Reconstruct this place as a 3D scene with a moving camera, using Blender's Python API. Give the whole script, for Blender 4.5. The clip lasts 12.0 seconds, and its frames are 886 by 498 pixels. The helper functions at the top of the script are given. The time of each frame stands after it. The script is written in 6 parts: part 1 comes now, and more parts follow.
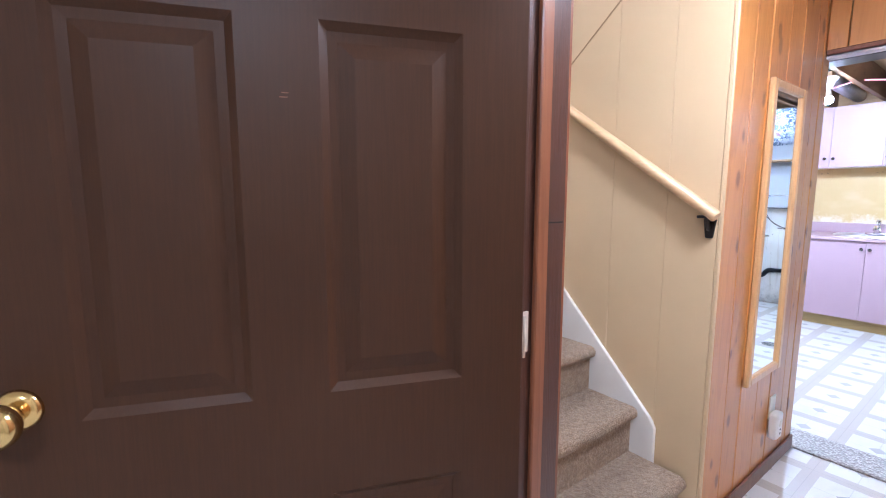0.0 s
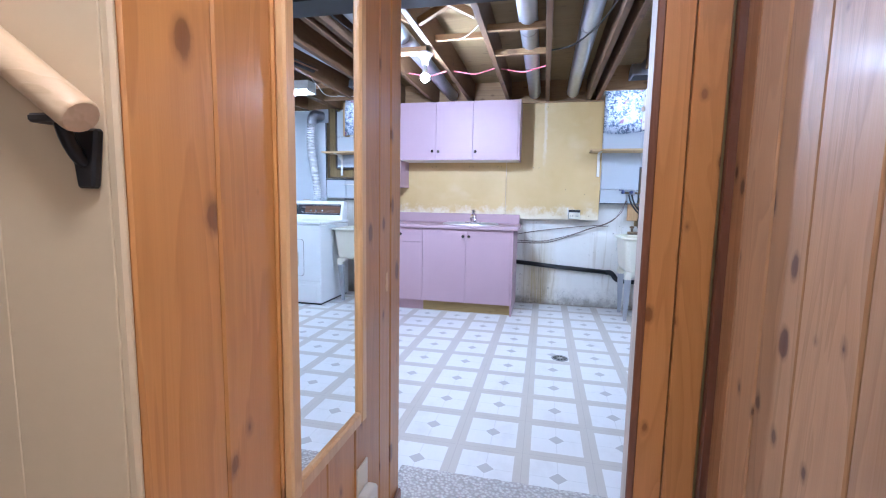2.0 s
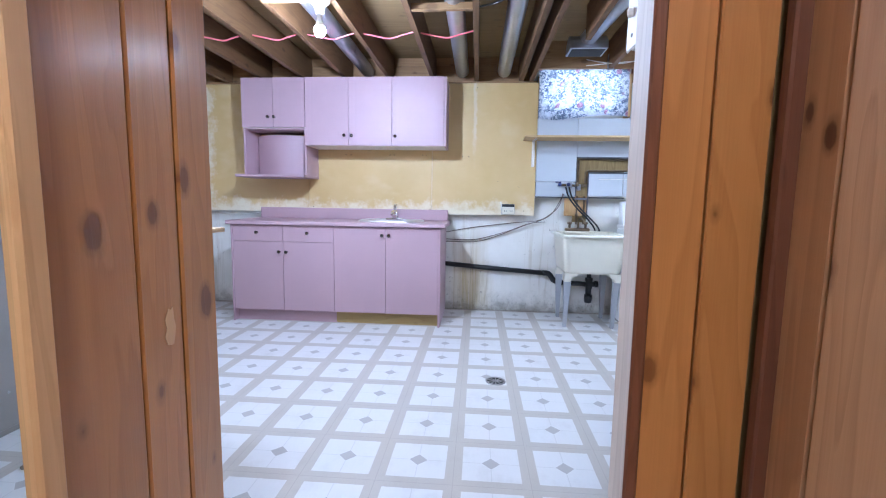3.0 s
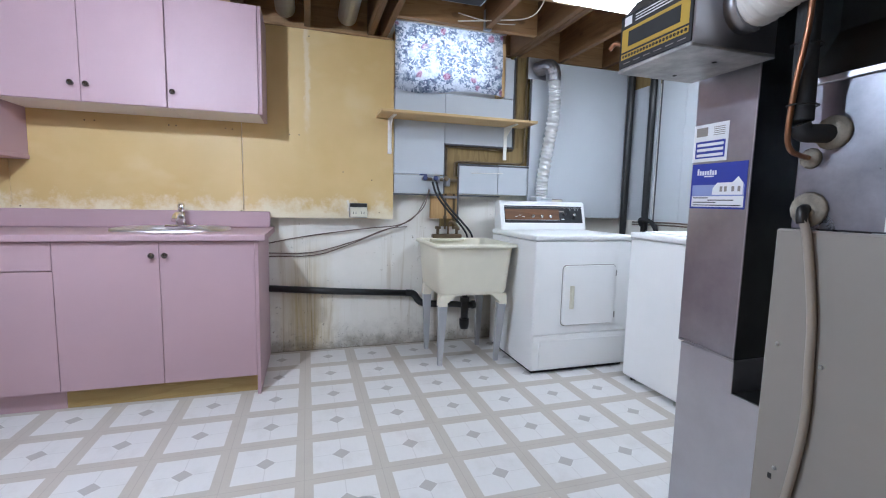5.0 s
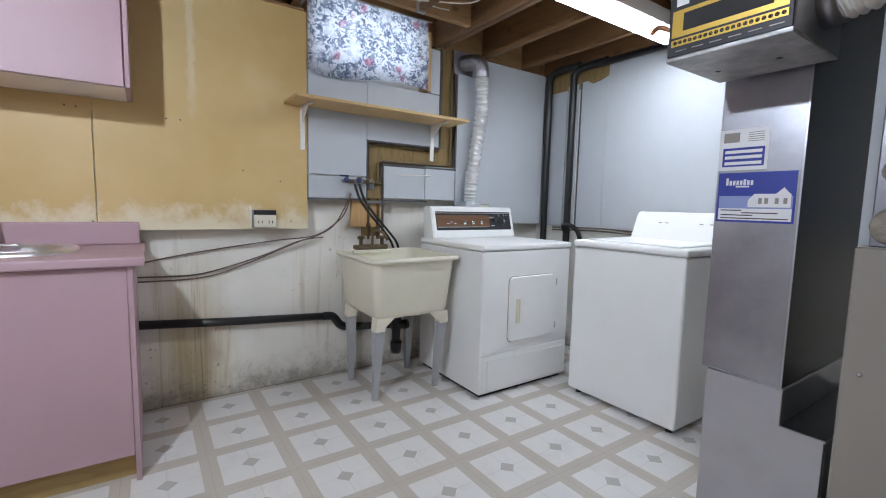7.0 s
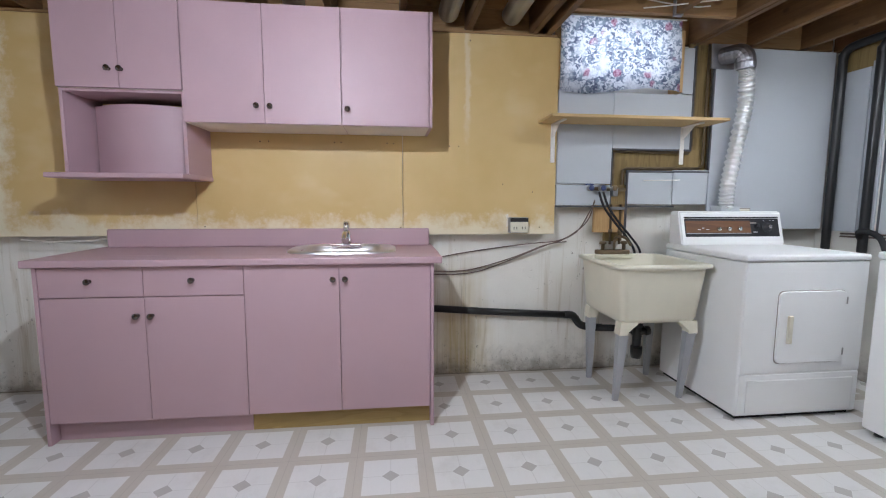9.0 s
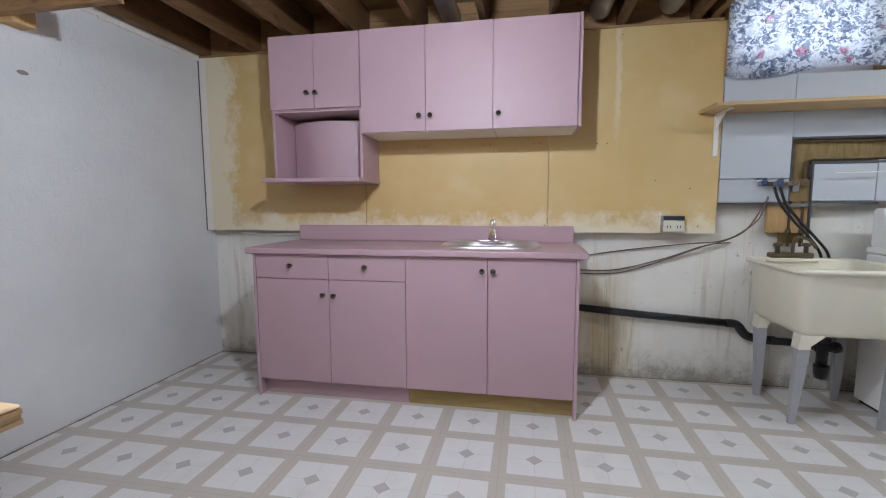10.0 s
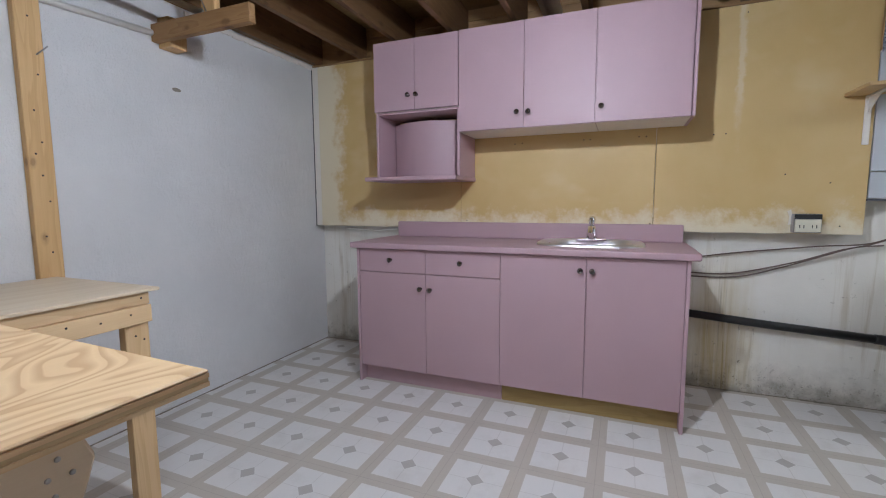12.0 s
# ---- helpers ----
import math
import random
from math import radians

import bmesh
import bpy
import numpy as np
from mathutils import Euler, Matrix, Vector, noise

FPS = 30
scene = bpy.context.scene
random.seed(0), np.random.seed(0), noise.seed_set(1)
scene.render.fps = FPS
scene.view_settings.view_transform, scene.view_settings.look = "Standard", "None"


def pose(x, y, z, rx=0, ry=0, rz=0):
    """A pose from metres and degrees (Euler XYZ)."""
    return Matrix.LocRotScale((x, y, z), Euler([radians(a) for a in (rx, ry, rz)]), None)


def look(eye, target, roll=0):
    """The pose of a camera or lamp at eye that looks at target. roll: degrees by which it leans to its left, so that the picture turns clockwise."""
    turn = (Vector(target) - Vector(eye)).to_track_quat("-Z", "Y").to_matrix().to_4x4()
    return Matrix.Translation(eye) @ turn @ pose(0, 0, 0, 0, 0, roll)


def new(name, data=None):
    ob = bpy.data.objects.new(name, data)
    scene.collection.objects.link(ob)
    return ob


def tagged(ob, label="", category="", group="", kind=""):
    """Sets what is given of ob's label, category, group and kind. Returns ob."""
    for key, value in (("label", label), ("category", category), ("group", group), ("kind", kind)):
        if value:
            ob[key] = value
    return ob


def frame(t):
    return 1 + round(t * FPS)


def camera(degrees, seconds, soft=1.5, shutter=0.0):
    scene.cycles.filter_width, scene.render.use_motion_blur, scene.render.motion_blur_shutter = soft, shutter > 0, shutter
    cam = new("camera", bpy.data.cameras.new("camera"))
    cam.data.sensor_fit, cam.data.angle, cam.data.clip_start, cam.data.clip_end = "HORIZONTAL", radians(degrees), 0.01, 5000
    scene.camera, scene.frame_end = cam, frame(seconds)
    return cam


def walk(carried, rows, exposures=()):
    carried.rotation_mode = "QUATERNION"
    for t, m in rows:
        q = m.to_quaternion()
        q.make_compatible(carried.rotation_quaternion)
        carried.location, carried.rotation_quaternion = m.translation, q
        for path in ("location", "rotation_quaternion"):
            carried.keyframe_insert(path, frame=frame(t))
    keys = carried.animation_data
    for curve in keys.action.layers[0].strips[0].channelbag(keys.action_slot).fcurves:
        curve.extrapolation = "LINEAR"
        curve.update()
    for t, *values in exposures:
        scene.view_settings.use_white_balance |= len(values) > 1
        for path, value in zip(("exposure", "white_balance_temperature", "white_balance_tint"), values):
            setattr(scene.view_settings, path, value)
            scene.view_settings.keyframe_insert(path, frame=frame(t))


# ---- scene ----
cam = camera(90.5, 12.0, soft=1.1)
PATH = [
    (0, (0.33, 0.659, 1.327), (1.514, 2.251, 1.077), 0.0),
    (0.5, (0.605, 0.725, 1.248), (2.073, 2.063, 1.013), 0.7),
    (0.8, (0.806, 0.758, 1.203), (2.428, 1.902, 0.965), 0.5),
    (1, (0.932, 0.773, 1.191), (2.648, 1.772, 0.951), 0.8),
    (1.5, (1.275, 0.803, 1.162), (3.155, 1.445, 0.931), 1.3),
    (2, (1.607, 0.813, 1.162), (3.545, 1.256, 0.942), 1.0),
    (2.5, (1.966, 0.789, 1.124), (3.933, 1.071, 0.899), 0.9),
    (3, (2.269, 0.793, 1.113), (4.251, 0.945, 0.892), 0.9),
    (3.2, (2.41, 0.796, 1.11), (4.394, 0.9, 0.882), 0.7),
    (4.8, (3.29, 0.84, 1.119), (5.213, 0.334, 0.909), 1.1),
    (5, (3.419, 0.844, 1.109), (5.318, 0.254, 0.895), 1.3),
    (5.5, (3.648, 0.861, 1.129), (5.449, 0.015, 0.93), 1.1),
    (6, (3.831, 0.906, 1.12), (5.531, -0.129, 0.924), 1.4),
    (6.5, (3.94, 0.97, 1.131), (5.576, -0.163, 0.93), 1.4),
    (6.7, (3.954, 1.006, 1.132), (5.586, -0.132, 0.934), 1.4),
    (8.5, (3.839, 1.235, 1.178), (5.757, 0.706, 0.967), 0.5),
    (9, (3.791, 1.316, 1.188), (5.766, 1.085, 0.972), 0.2),
    (9.5, (3.725, 1.356, 1.156), (5.713, 1.452, 0.958), -0.0),
    (10, (3.665, 1.386, 1.155), (5.621, 1.752, 0.956), -0.2),
    (10.5, (3.649, 1.401, 1.156), (5.558, 1.961, 0.952), -0.2),
    (11, (3.645, 1.411, 1.156), (5.518, 2.083, 0.956), -0.3),
    (11.5, (3.639, 1.415, 1.156), (5.492, 2.138, 0.95), -0.3),
    (12, (3.64, 1.416, 1.157), (5.481, 2.168, 0.946), -0.3),
]
EXPOSURES = [(0.0, 1.95, 4850, 13), (0.5, 2.20, 4850, 13), (1.0, 2.34, 4950, 13), (1.5, 1.85, 4950, 14), (2.0, 1.44, 4800, 13), (2.5, 1.47, 4750, 13), (3.2, 1.30, 5080, 12),
             (4.8, 1.02, 5600, 10), (5.5, 0.95, 5750, 10), (6.0, 0.90, 5900, 10), (6.7, 0.66, 6000, 10), (8.5, 0.77, 6080, 11), (9.5, 0.74, 6100, 11), (10.5, 0.56, 5980, 11), (12.0, 0.49, 5950, 11)]
walk(cam, [(t, look(eye, target, roll)) for t, eye, target, roll in PATH], EXPOSURES)

# ---- world ----
world = bpy.data.worlds.new("world")
scene.world = world
world.use_nodes = True
wn = world.node_tree.nodes
sky = wn.new("ShaderNodeTexSky")
sky.sky_type = "NISHITA"
sky.sun_disc = False
sky.sun_elevation, sky.sun_rotation = radians(40), radians(90)
wn["Background"].inputs["Strength"].default_value = 0.1
world.node_tree.links.new(sky.outputs[0], wn["Background"].inputs["Color"])


# ---- material helpers ----
class Nodes:
    """A short way to wire a node material."""

    def __init__(self, name):
        self.mat = bpy.data.materials.new(name)
        self.mat.use_nodes = True
        self.tree = self.mat.node_tree
        self.bsdf = self.tree.nodes["Principled BSDF"]

    def put(self, socket, value):
        if isinstance(value, bpy.types.NodeSocket):
            self.tree.links.new(value, socket)
        elif isinstance(value, (tuple, list)) and len(value) == 3 and socket.type == "RGBA":
            socket.default_value = (*value, 1)
        else:
            socket.default_value = value

    def node(self, kind, **values):
        n = self.tree.nodes.new(kind)
        for key, value in values.items():
            self.put(n.inputs[key], value)
        return n

    def math(self, op, a, b=0.0, c=0.0):
        n = self.tree.nodes.new("ShaderNodeMath")
        n.operation = op
        for i, v in enumerate((a, b, c)):
            self.put(n.inputs[i], v)
        return n.outputs[0]

    def mix(self, fac, a, b, mode="MIX"):
        n = self.tree.nodes.new("ShaderNodeMix")
        n.data_type, n.blend_type = "RGBA", mode
        self.put(n.inputs[0], fac)
        self.put(n.inputs[6], a)
        self.put(n.inputs[7], b)
        return n.outputs[2]

    def ramp(self, value, stops):
        n = self.tree.nodes.new("ShaderNodeValToRGB")
        self.put(n.inputs[0], value)
        el = n.color_ramp.elements
        while len(el) < len(stops):
            el.new(0.5)
        for e, (p, c) in zip(el, stops):
            e.position = p
            e.color = (c, c, c, 1) if isinstance(c, (int, float)) else (*c, 1)
        return n.outputs[0]

    def coords(self, scale=(1, 1, 1), kind="Object", offset=None):
        n = self.node("ShaderNodeTexCoord")
        m = self.node("ShaderNodeMapping", Scale=scale)
        self.put(m.inputs["Vector"], n.outputs[kind])
        if offset is not None:
            self.put(m.inputs["Location"], offset)
        return m.outputs[0]

    def noise(self, vec, scale, detail=4.0, rough=0.55, distort=0.0):
        n = self.node("ShaderNodeTexNoise", Vector=vec, Scale=scale, Detail=detail, Roughness=rough, Distortion=distort)
        return n.outputs[0]

    def voronoi(self, vec, scale, feature="F1", out="Distance", rand=1.0, flat=False):
        n = self.tree.nodes.new("ShaderNodeTexVoronoi")
        n.feature = feature
        n.voronoi_dimensions = "2D" if flat else "3D"
        self.put(n.inputs["Vector"], vec)
        self.put(n.inputs["Scale"], scale)
        self.put(n.inputs["Randomness"], rand)
        return n.outputs[out]

    def bump(self, height, strength=0.3, distance=0.002):
        n = self.node("ShaderNodeBump", Strength=strength, Distance=distance, Height=height)
        self.put(self.bsdf.inputs["Normal"], n.outputs[0])

    def set(self, **values):
        names = dict(color="Base Color", rough="Roughness", metal="Metallic", coat="Coat Weight", coat_rough="Coat Roughness",
                     emit="Emission Color", power="Emission Strength", spec="Specular IOR Level", through="Transmission Weight", sheen="Sheen Weight")
        for key, value in values.items():
            self.put(self.bsdf.inputs[names[key]], value)
        return self.mat


def painted(name, color, rough=0.5, vary=0.12, grain=250, relief=0.15, blotch=3.0, metal=0.0, depth=0.0008):
    """Paint, plastic or metal: blotches, fine grain, slight relief."""
    n = Nodes(name)
    v = n.coords()
    big = n.noise(v, blotch, 5, 0.6)
    fine = n.noise(v, grain, 3, 0.6)
    dark = tuple(c * (1 - vary) for c in color)
    light = tuple(min(1, c * (1 + vary * 0.6)) for c in color)
    col = n.mix(n.ramp(big, [(0.3, 0.0), (0.7, 1.0)]), dark, light)
    col = n.mix(n.math("MULTIPLY", fine, vary * 0.8), col, tuple(c * 0.6 for c in color))
    n.bump(n.math("ADD", fine, n.math("MULTIPLY", n.noise(v, grain / 6, 2), 1.5)), relief, depth)
    r = n.math("MULTIPLY_ADD", big, 0.2, rough - 0.1)
    return n.set(color=col, rough=r, metal=metal)


def timber(name, pale, dark, axis="Z", rough=0.45, knots=0.5, tone=0.25, coat=0.0, ring=9.0, grain_bump=0.15, swing=1.0):
    """Sawn or planed wood with its grain along one axis, knots, and a tone of its own for each board."""
    n = Nodes(name)
    info = n.node("ShaderNodeObjectInfo")
    rnd = info.outputs["Random"]
    off = n.node("ShaderNodeCombineXYZ", X=n.math("MULTIPLY", rnd, 31.0), Y=n.math("MULTIPLY", rnd, 17.0), Z=n.math("MULTIPLY", rnd, 53.0)).outputs[0]
    s = {"X": (0.09, 1, 1), "Y": (1, 0.09, 1), "Z": (1, 1, 0.09)}[axis]
    f = {"X": (0.012, 1, 1), "Y": (1, 0.012, 1), "Z": (1, 1, 0.012)}[axis]
    v = n.coords(s, offset=off)
    rings = n.noise(v, ring, 3, 0.5, swing)
    rings = n.math("FRACT", n.math("MULTIPLY", rings, 7.0))
    rings = n.ramp(rings, [(0.0, 0.15), (0.55, 0.55), (0.9, 1.0), (1.0, 0.2)])
    fibre = n.noise(n.coords(f, offset=off), 320, 3, 0.7)
    soft = n.noise(v, 3.0, 3, 0.5)
    t = n.math("ADD", n.math("MULTIPLY", rings, 0.36), n.math("ADD", n.math("MULTIPLY", fibre, 0.35), n.math("MULTIPLY", soft, 0.35)))
    col = n.mix(n.ramp(t, [(0.25, 0.0), (0.95, 1.0)]), pale, dark)
    if knots:
        q = n.node("ShaderNodeSeparateXYZ", Vector=n.coords((1, 1, 1), offset=off))
        i = "XYZ".index(axis)
        across = n.math("ADD", q.outputs[(i + 1) % 3], q.outputs[(i + 2) % 3])
        kv = n.node("ShaderNodeCombineXYZ", X=across, Y=n.math("MULTIPLY", q.outputs[i], 0.55), Z=0.0).outputs[0]
        d = n.voronoi(kv, 6.2, flat=True)
        wob = n.math("ADD", d, n.math("MULTIPLY_ADD", n.noise(kv, 34, 3), 0.09, -0.045))
        wob = n.math("ADD", wob, n.math("MULTIPLY_ADD", n.noise(kv, 3.1, 2), 0.5, -0.225))
        kn = n.ramp(wob, [(0.0, 1.0), (0.06, 0.95), (0.08, 0.45), (0.13, 0.0)])
        col = n.mix(n.math("MULTIPLY", kn, knots), col, (dark[0] * 0.28, dark[1] * 0.20, dark[2] * 0.20))
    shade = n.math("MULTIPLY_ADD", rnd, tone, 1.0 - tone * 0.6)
    col = n.mix(1.0, col, n.node("ShaderNodeCombineXYZ", X=shade, Y=shade, Z=shade).outputs[0], "MULTIPLY")
    n.bump(n.math("ADD", fibre, n.math("MULTIPLY", rings, 0.6)), grain_bump, 0.0015)
    return n.set(color=col, rough=n.math("MULTIPLY_ADD", fibre, 0.2, rough - 0.1), coat=coat, coat_rough=0.18)


def plain(name, color, rough=0.4, metal=0.0, **more):
    n = Nodes(name)
    v = n.coords()
    big = n.noise(v, 14, 4)
    return n.set(color=n.mix(n.math("MULTIPLY", big, 0.3), color, tuple(c * 0.7 for c in color)), rough=n.math("MULTIPLY_ADD", big, 0.16, rough - 0.08), metal=metal, **more)


def glowing(name, color, power):
    n = Nodes(name)
    return n.set(color=color, emit=color, power=power, rough=0.5)


# ---- materials ----
PANEL = timber("varnished_pine_panelling", (0.60, 0.275, 0.072), (0.43, 0.175, 0.040), "Z", 0.34, 0.75, 0.24, 0.25)
PANEL_PALE = timber("worn_cedar_panelling", (0.52, 0.285, 0.125), (0.33, 0.165, 0.065), "Z", 0.50, 0.95, 0.26, 0.03)
GROOVE = plain("dark_groove", (0.09, 0.035, 0.015), 0.6)
TRIM_BROWN = timber("brown_stained_trim", (0.20, 0.075, 0.035), (0.10, 0.035, 0.018), "Z", 0.4, 0.0, 0.15, 0.2)
JAMB = timber("dark_brown_jamb_wood", (0.085, 0.034, 0.022), (0.045, 0.018, 0.012), "Z", 0.38, 0.0, 0.1, 0.2, grain_bump=0.5)
STOP = timber("reddish_brown_stop_wood", (0.26, 0.095, 0.04), (0.16, 0.055, 0.022), "Z", 0.4, 0.0, 0.1, 0.2)


def door_paint():
    """Dark brown paint over a pressed wood-grain skin."""
    n = Nodes("dark_brown_door_paint")
    grain = n.noise(n.coords((1, 1, 0.035)), 210, 4, 0.7, 0.3)
    big = n.noise(n.coords(), 2.2, 4)
    col = n.mix(n.ramp(big, [(0.3, 0.0), (0.7, 1.0)]), (0.060, 0.026, 0.0120), (0.070, 0.031, 0.0148))
    col = n.mix(n.ramp(grain, [(0.42, 0.16), (0.6, 0.0)]), col, (0.024, 0.013, 0.009))
    n.bump(grain, 0.16, 0.001)
    return n.set(color=col, rough=n.math("MULTIPLY_ADD", grain, 0.15, 0.36), spec=0.22)


DOOR_PAINT = door_paint()
RAW_EDGE = timber("raw_pale_door_edge", (0.62, 0.52, 0.42), (0.45, 0.36, 0.27), "Z", 0.6, 0.0, 0.1)
BRASS = plain("polished_brass", (0.83, 0.60, 0.24), 0.18, 1.0)
HINGE_BRASS = plain("dull_brass", (0.72, 0.55, 0.26), 0.38, 1.0)
BEIGE = painted("beige_wall_paint", (0.62, 0.46, 0.27), 0.55, 0.05, 160, 0.12, 1.5)
OFFWHITE = painted("off_white_wall_paint", (0.78, 0.73, 0.66), 0.6, 0.05, 160, 0.15)
WHITE_TRIM = painted("white_trim_paint", (0.80, 0.77, 0.72), 0.4, 0.05, 120, 0.12)
RAIL_WOOD = timber("pale_handrail_wood", (0.78, 0.55, 0.32), (0.62, 0.40, 0.20), "Y", 0.35, 0.0, 0.1, 0.3)
FRAME_WOOD = timber("pale_mirror_frame_wood", (0.72, 0.45, 0.20), (0.56, 0.31, 0.12), "Z", 0.4, 0.1, 0.1, 0.2)
BLACK = plain("black_metal", (0.018, 0.016, 0.016), 0.4, 0.3)
ABS = plain("black_plastic_pipe", (0.012, 0.012, 0.013), 0.32)
RUBBER = painted("black_foam_insulation", (0.022, 0.022, 0.024), 0.8, 0.2, 120, 0.5)
PINK = painted("rose_pink_laminate", (0.465, 0.315, 0.350), 0.50, 0.06, 420, 0.12, 1.2)
KNOB = plain("dark_chrome_knob", (0.19, 0.17, 0.165), 0.13, 1.0)
CHROME = plain("chrome", (0.82, 0.82, 0.83), 0.12, 1.0)
STEEL = plain("stainless_steel", (0.86, 0.86, 0.87), 0.34, 1.0)
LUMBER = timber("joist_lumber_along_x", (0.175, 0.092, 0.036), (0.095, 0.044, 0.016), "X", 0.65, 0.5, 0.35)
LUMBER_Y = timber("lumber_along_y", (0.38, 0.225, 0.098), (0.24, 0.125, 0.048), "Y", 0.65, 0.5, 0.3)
STUD = timber("lumber_upright", (0.72, 0.48, 0.22), (0.55, 0.32, 0.12), "Z", 0.6, 0.5, 0.3)
PALE_X = timber("pale_lumber_along_x", (0.72, 0.52, 0.30), (0.55, 0.36, 0.18), "X", 0.6, 0.6, 0.15)
PALE_Z = timber("pale_lumber_upright", (0.72, 0.51, 0.28), (0.56, 0.36, 0.17), "Z", 0.6, 0.6, 0.15)
PLY_PALE = timber("pale_smooth_plywood", (0.74, 0.62, 0.46), (0.64, 0.50, 0.34), "X", 0.55, 0.0, 0.1, 0.0, 4.0, 0.08, 1.0)
PLY_CORE = timber("plywood_edge_layers", (0.62, 0.47, 0.27), (0.45, 0.32, 0.17), "X", 0.7, 0.0, 0.1)
SUBFLOOR = timber("plywood_subfloor", (0.30, 0.205, 0.09), (0.20, 0.13, 0.052), "Y", 0.7, 0.3, 0.15, 0.0, 3.0)
SHELF_WOOD = timber("particle_shelf_board", (0.60, 0.42, 0.20), (0.50, 0.33, 0.14), "Y", 0.55, 0.0, 0.1)
KICK_WOOD = timber("raw_kick_board", (0.42, 0.30, 0.12), (0.28, 0.18, 0.06), "Y", 0.65, 0.2, 0.1)
GALV = painted("galvanized_sheet_metal", (0.42, 0.42, 0.45), 0.345, 0.20, 60, 0.05, 6.0, 1.0)
GALV_LIGHT = painted("light_galvanized_sheet", (0.54, 0.54, 0.58), 0.35, 0.12, 60, 0.05, 4.0, 1.0)
DUCT_METAL = painted("round_duct_metal", (0.56, 0.59, 0.64), 0.36, 0.15, 60, 0.05, 5.0, 0.9)
FOIL = painted("crinkled_aluminium_foil", (0.93, 0.93, 0.93), 0.36, 0.05, 60, 0.10, 20.0, 0.9, 0.001)
FLEX_WHITE = painted("white_flexible_duct_cloth", (0.72, 0.70, 0.66), 0.6, 0.12, 90, 0.4, 12)
FURNACE = painted("grey_beige_furnace_enamel", (0.29, 0.262, 0.235), 0.42, 0.06, 300, 0.08)
PLENUM = painted("scratched_galvanized_casing", (0.30, 0.30, 0.335), 0.30, 0.3, 45, 0.06, 9.0, 1.0)
# galvanized sheet with its dark reflections put into the base colour
DARK_SHEET = painted("reflection_darkened_sheet", (0.16, 0.165, 0.165), 0.33, 0.25, 60, 0.06, 5.0, 1.0)
DARK_STEEL = painted("dark_painted_steel", (0.028, 0.026, 0.027), 0.5, 0.2, 120, 0.2)
# near-black for the jamb crack, dryer base and duct edge strip
GAP = painted("near_black_recess", (0.02, 0.02, 0.021), 0.75, 0.2, 60, 0.1)
GRIMY_SHEET = painted("limescale_stained_sheet", (0.46, 0.45, 0.44), 0.5, 0.45, 40, 0.25, 14.0, 0.6)
GASKET = painted("grey_putty_seal", (0.30, 0.265, 0.215), 0.9, 0.45, 60, 1.0, 25, 0.0, 0.004)
OLD_COPPER = painted("tarnished_pipe_metal", (0.20, 0.145, 0.085), 0.55, 0.35, 90, 0.3, 18, 0.5)
COPPER = plain("copper_pipe", (0.33, 0.16, 0.09), 0.42, 1.0)
TUBE = plain("cloudy_drain_tube", (0.36, 0.31, 0.26), 0.35)
ENAMEL = painted("white_appliance_enamel", (0.87, 0.87, 0.862), 0.35, 0.03, 400, 0.05)
CREAM = painted("cream_plastic_tub", (0.80, 0.76, 0.62), 0.34, 0.06, 200, 0.10, 4)
CREAM_PLASTIC = plain("ivory_plastic", (0.72, 0.68, 0.55), 0.4)
LEG_GREY = painted("grey_painted_leg", (0.40, 0.41, 0.43), 0.4, 0.10, 150, 0.12)
WALNUT = timber("walnut_look_console", (0.21, 0.095, 0.035), (0.09, 0.035, 0.012), "Y", 0.36, 0.0, 0.1, 0.3)
GOLD = plain("gold_label", (0.60, 0.40, 0.07), 0.35, 0.4)
INK = plain("black_print", (0.015, 0.015, 0.018), 0.5)
PAPER = plain("white_paper_label", (0.82, 0.82, 0.84), 0.5)
BLUE_INK = plain("deep_blue_print", (0.03, 0.05, 0.34), 0.45)
SKY_INK = plain("pale_blue_print", (0.28, 0.34, 0.62), 0.45)
PLASTIC_WHITE = plain("white_plastic", (0.78, 0.75, 0.70), 0.35)
DARK_SLOT = plain("dark_slot", (0.02, 0.02, 0.02), 0.7)
WIRE_GREY = plain("grey_cable", (0.15, 0.105, 0.085), 0.5)
WIRE_WHITE = plain("white_cable", (0.75, 0.72, 0.66), 0.5)
WIRE_PINK = plain("pink_cable", (0.75, 0.18, 0.22), 0.45)
WIRE_BLUE = plain("blue_valve", (0.045, 0.06, 0.17), 0.4)
CHANNEL = timber("bare_wood_backing", (0.30, 0.21, 0.08), (0.16, 0.10, 0.035), "Z", 0.75, 0.3, 0.1)
BLUE_BOARD = painted("pale_blue_board_paint", (0.50, 0.525, 0.555), 0.5, 0.05, 120, 0.15, 1.5)
# dark caulk and corner gap, also the painted shade under the ledges
BLUE_DARK = painted("caulk_and_shade_dark", (0.10, 0.10, 0.11), 0.8, 0.3, 60, 0.5)
NAIL = plain("steel_nail", (0.45, 0.44, 0.43), 0.35, 1.0)
BULB = glowing("lit_bulb", (0.86, 0.92, 1.0), 1320.0)
BULB_DIM = glowing("lit_weaker_bulb", (0.88, 0.93, 1.0), 420.0)
TUBE_GLOW = glowing("lit_fluorescent_diffuser", (0.94, 0.97, 1.0), 20.0)
DOME_GLOW = glowing("lit_ceiling_dome", (1.0, 0.93, 0.85), 44.0)


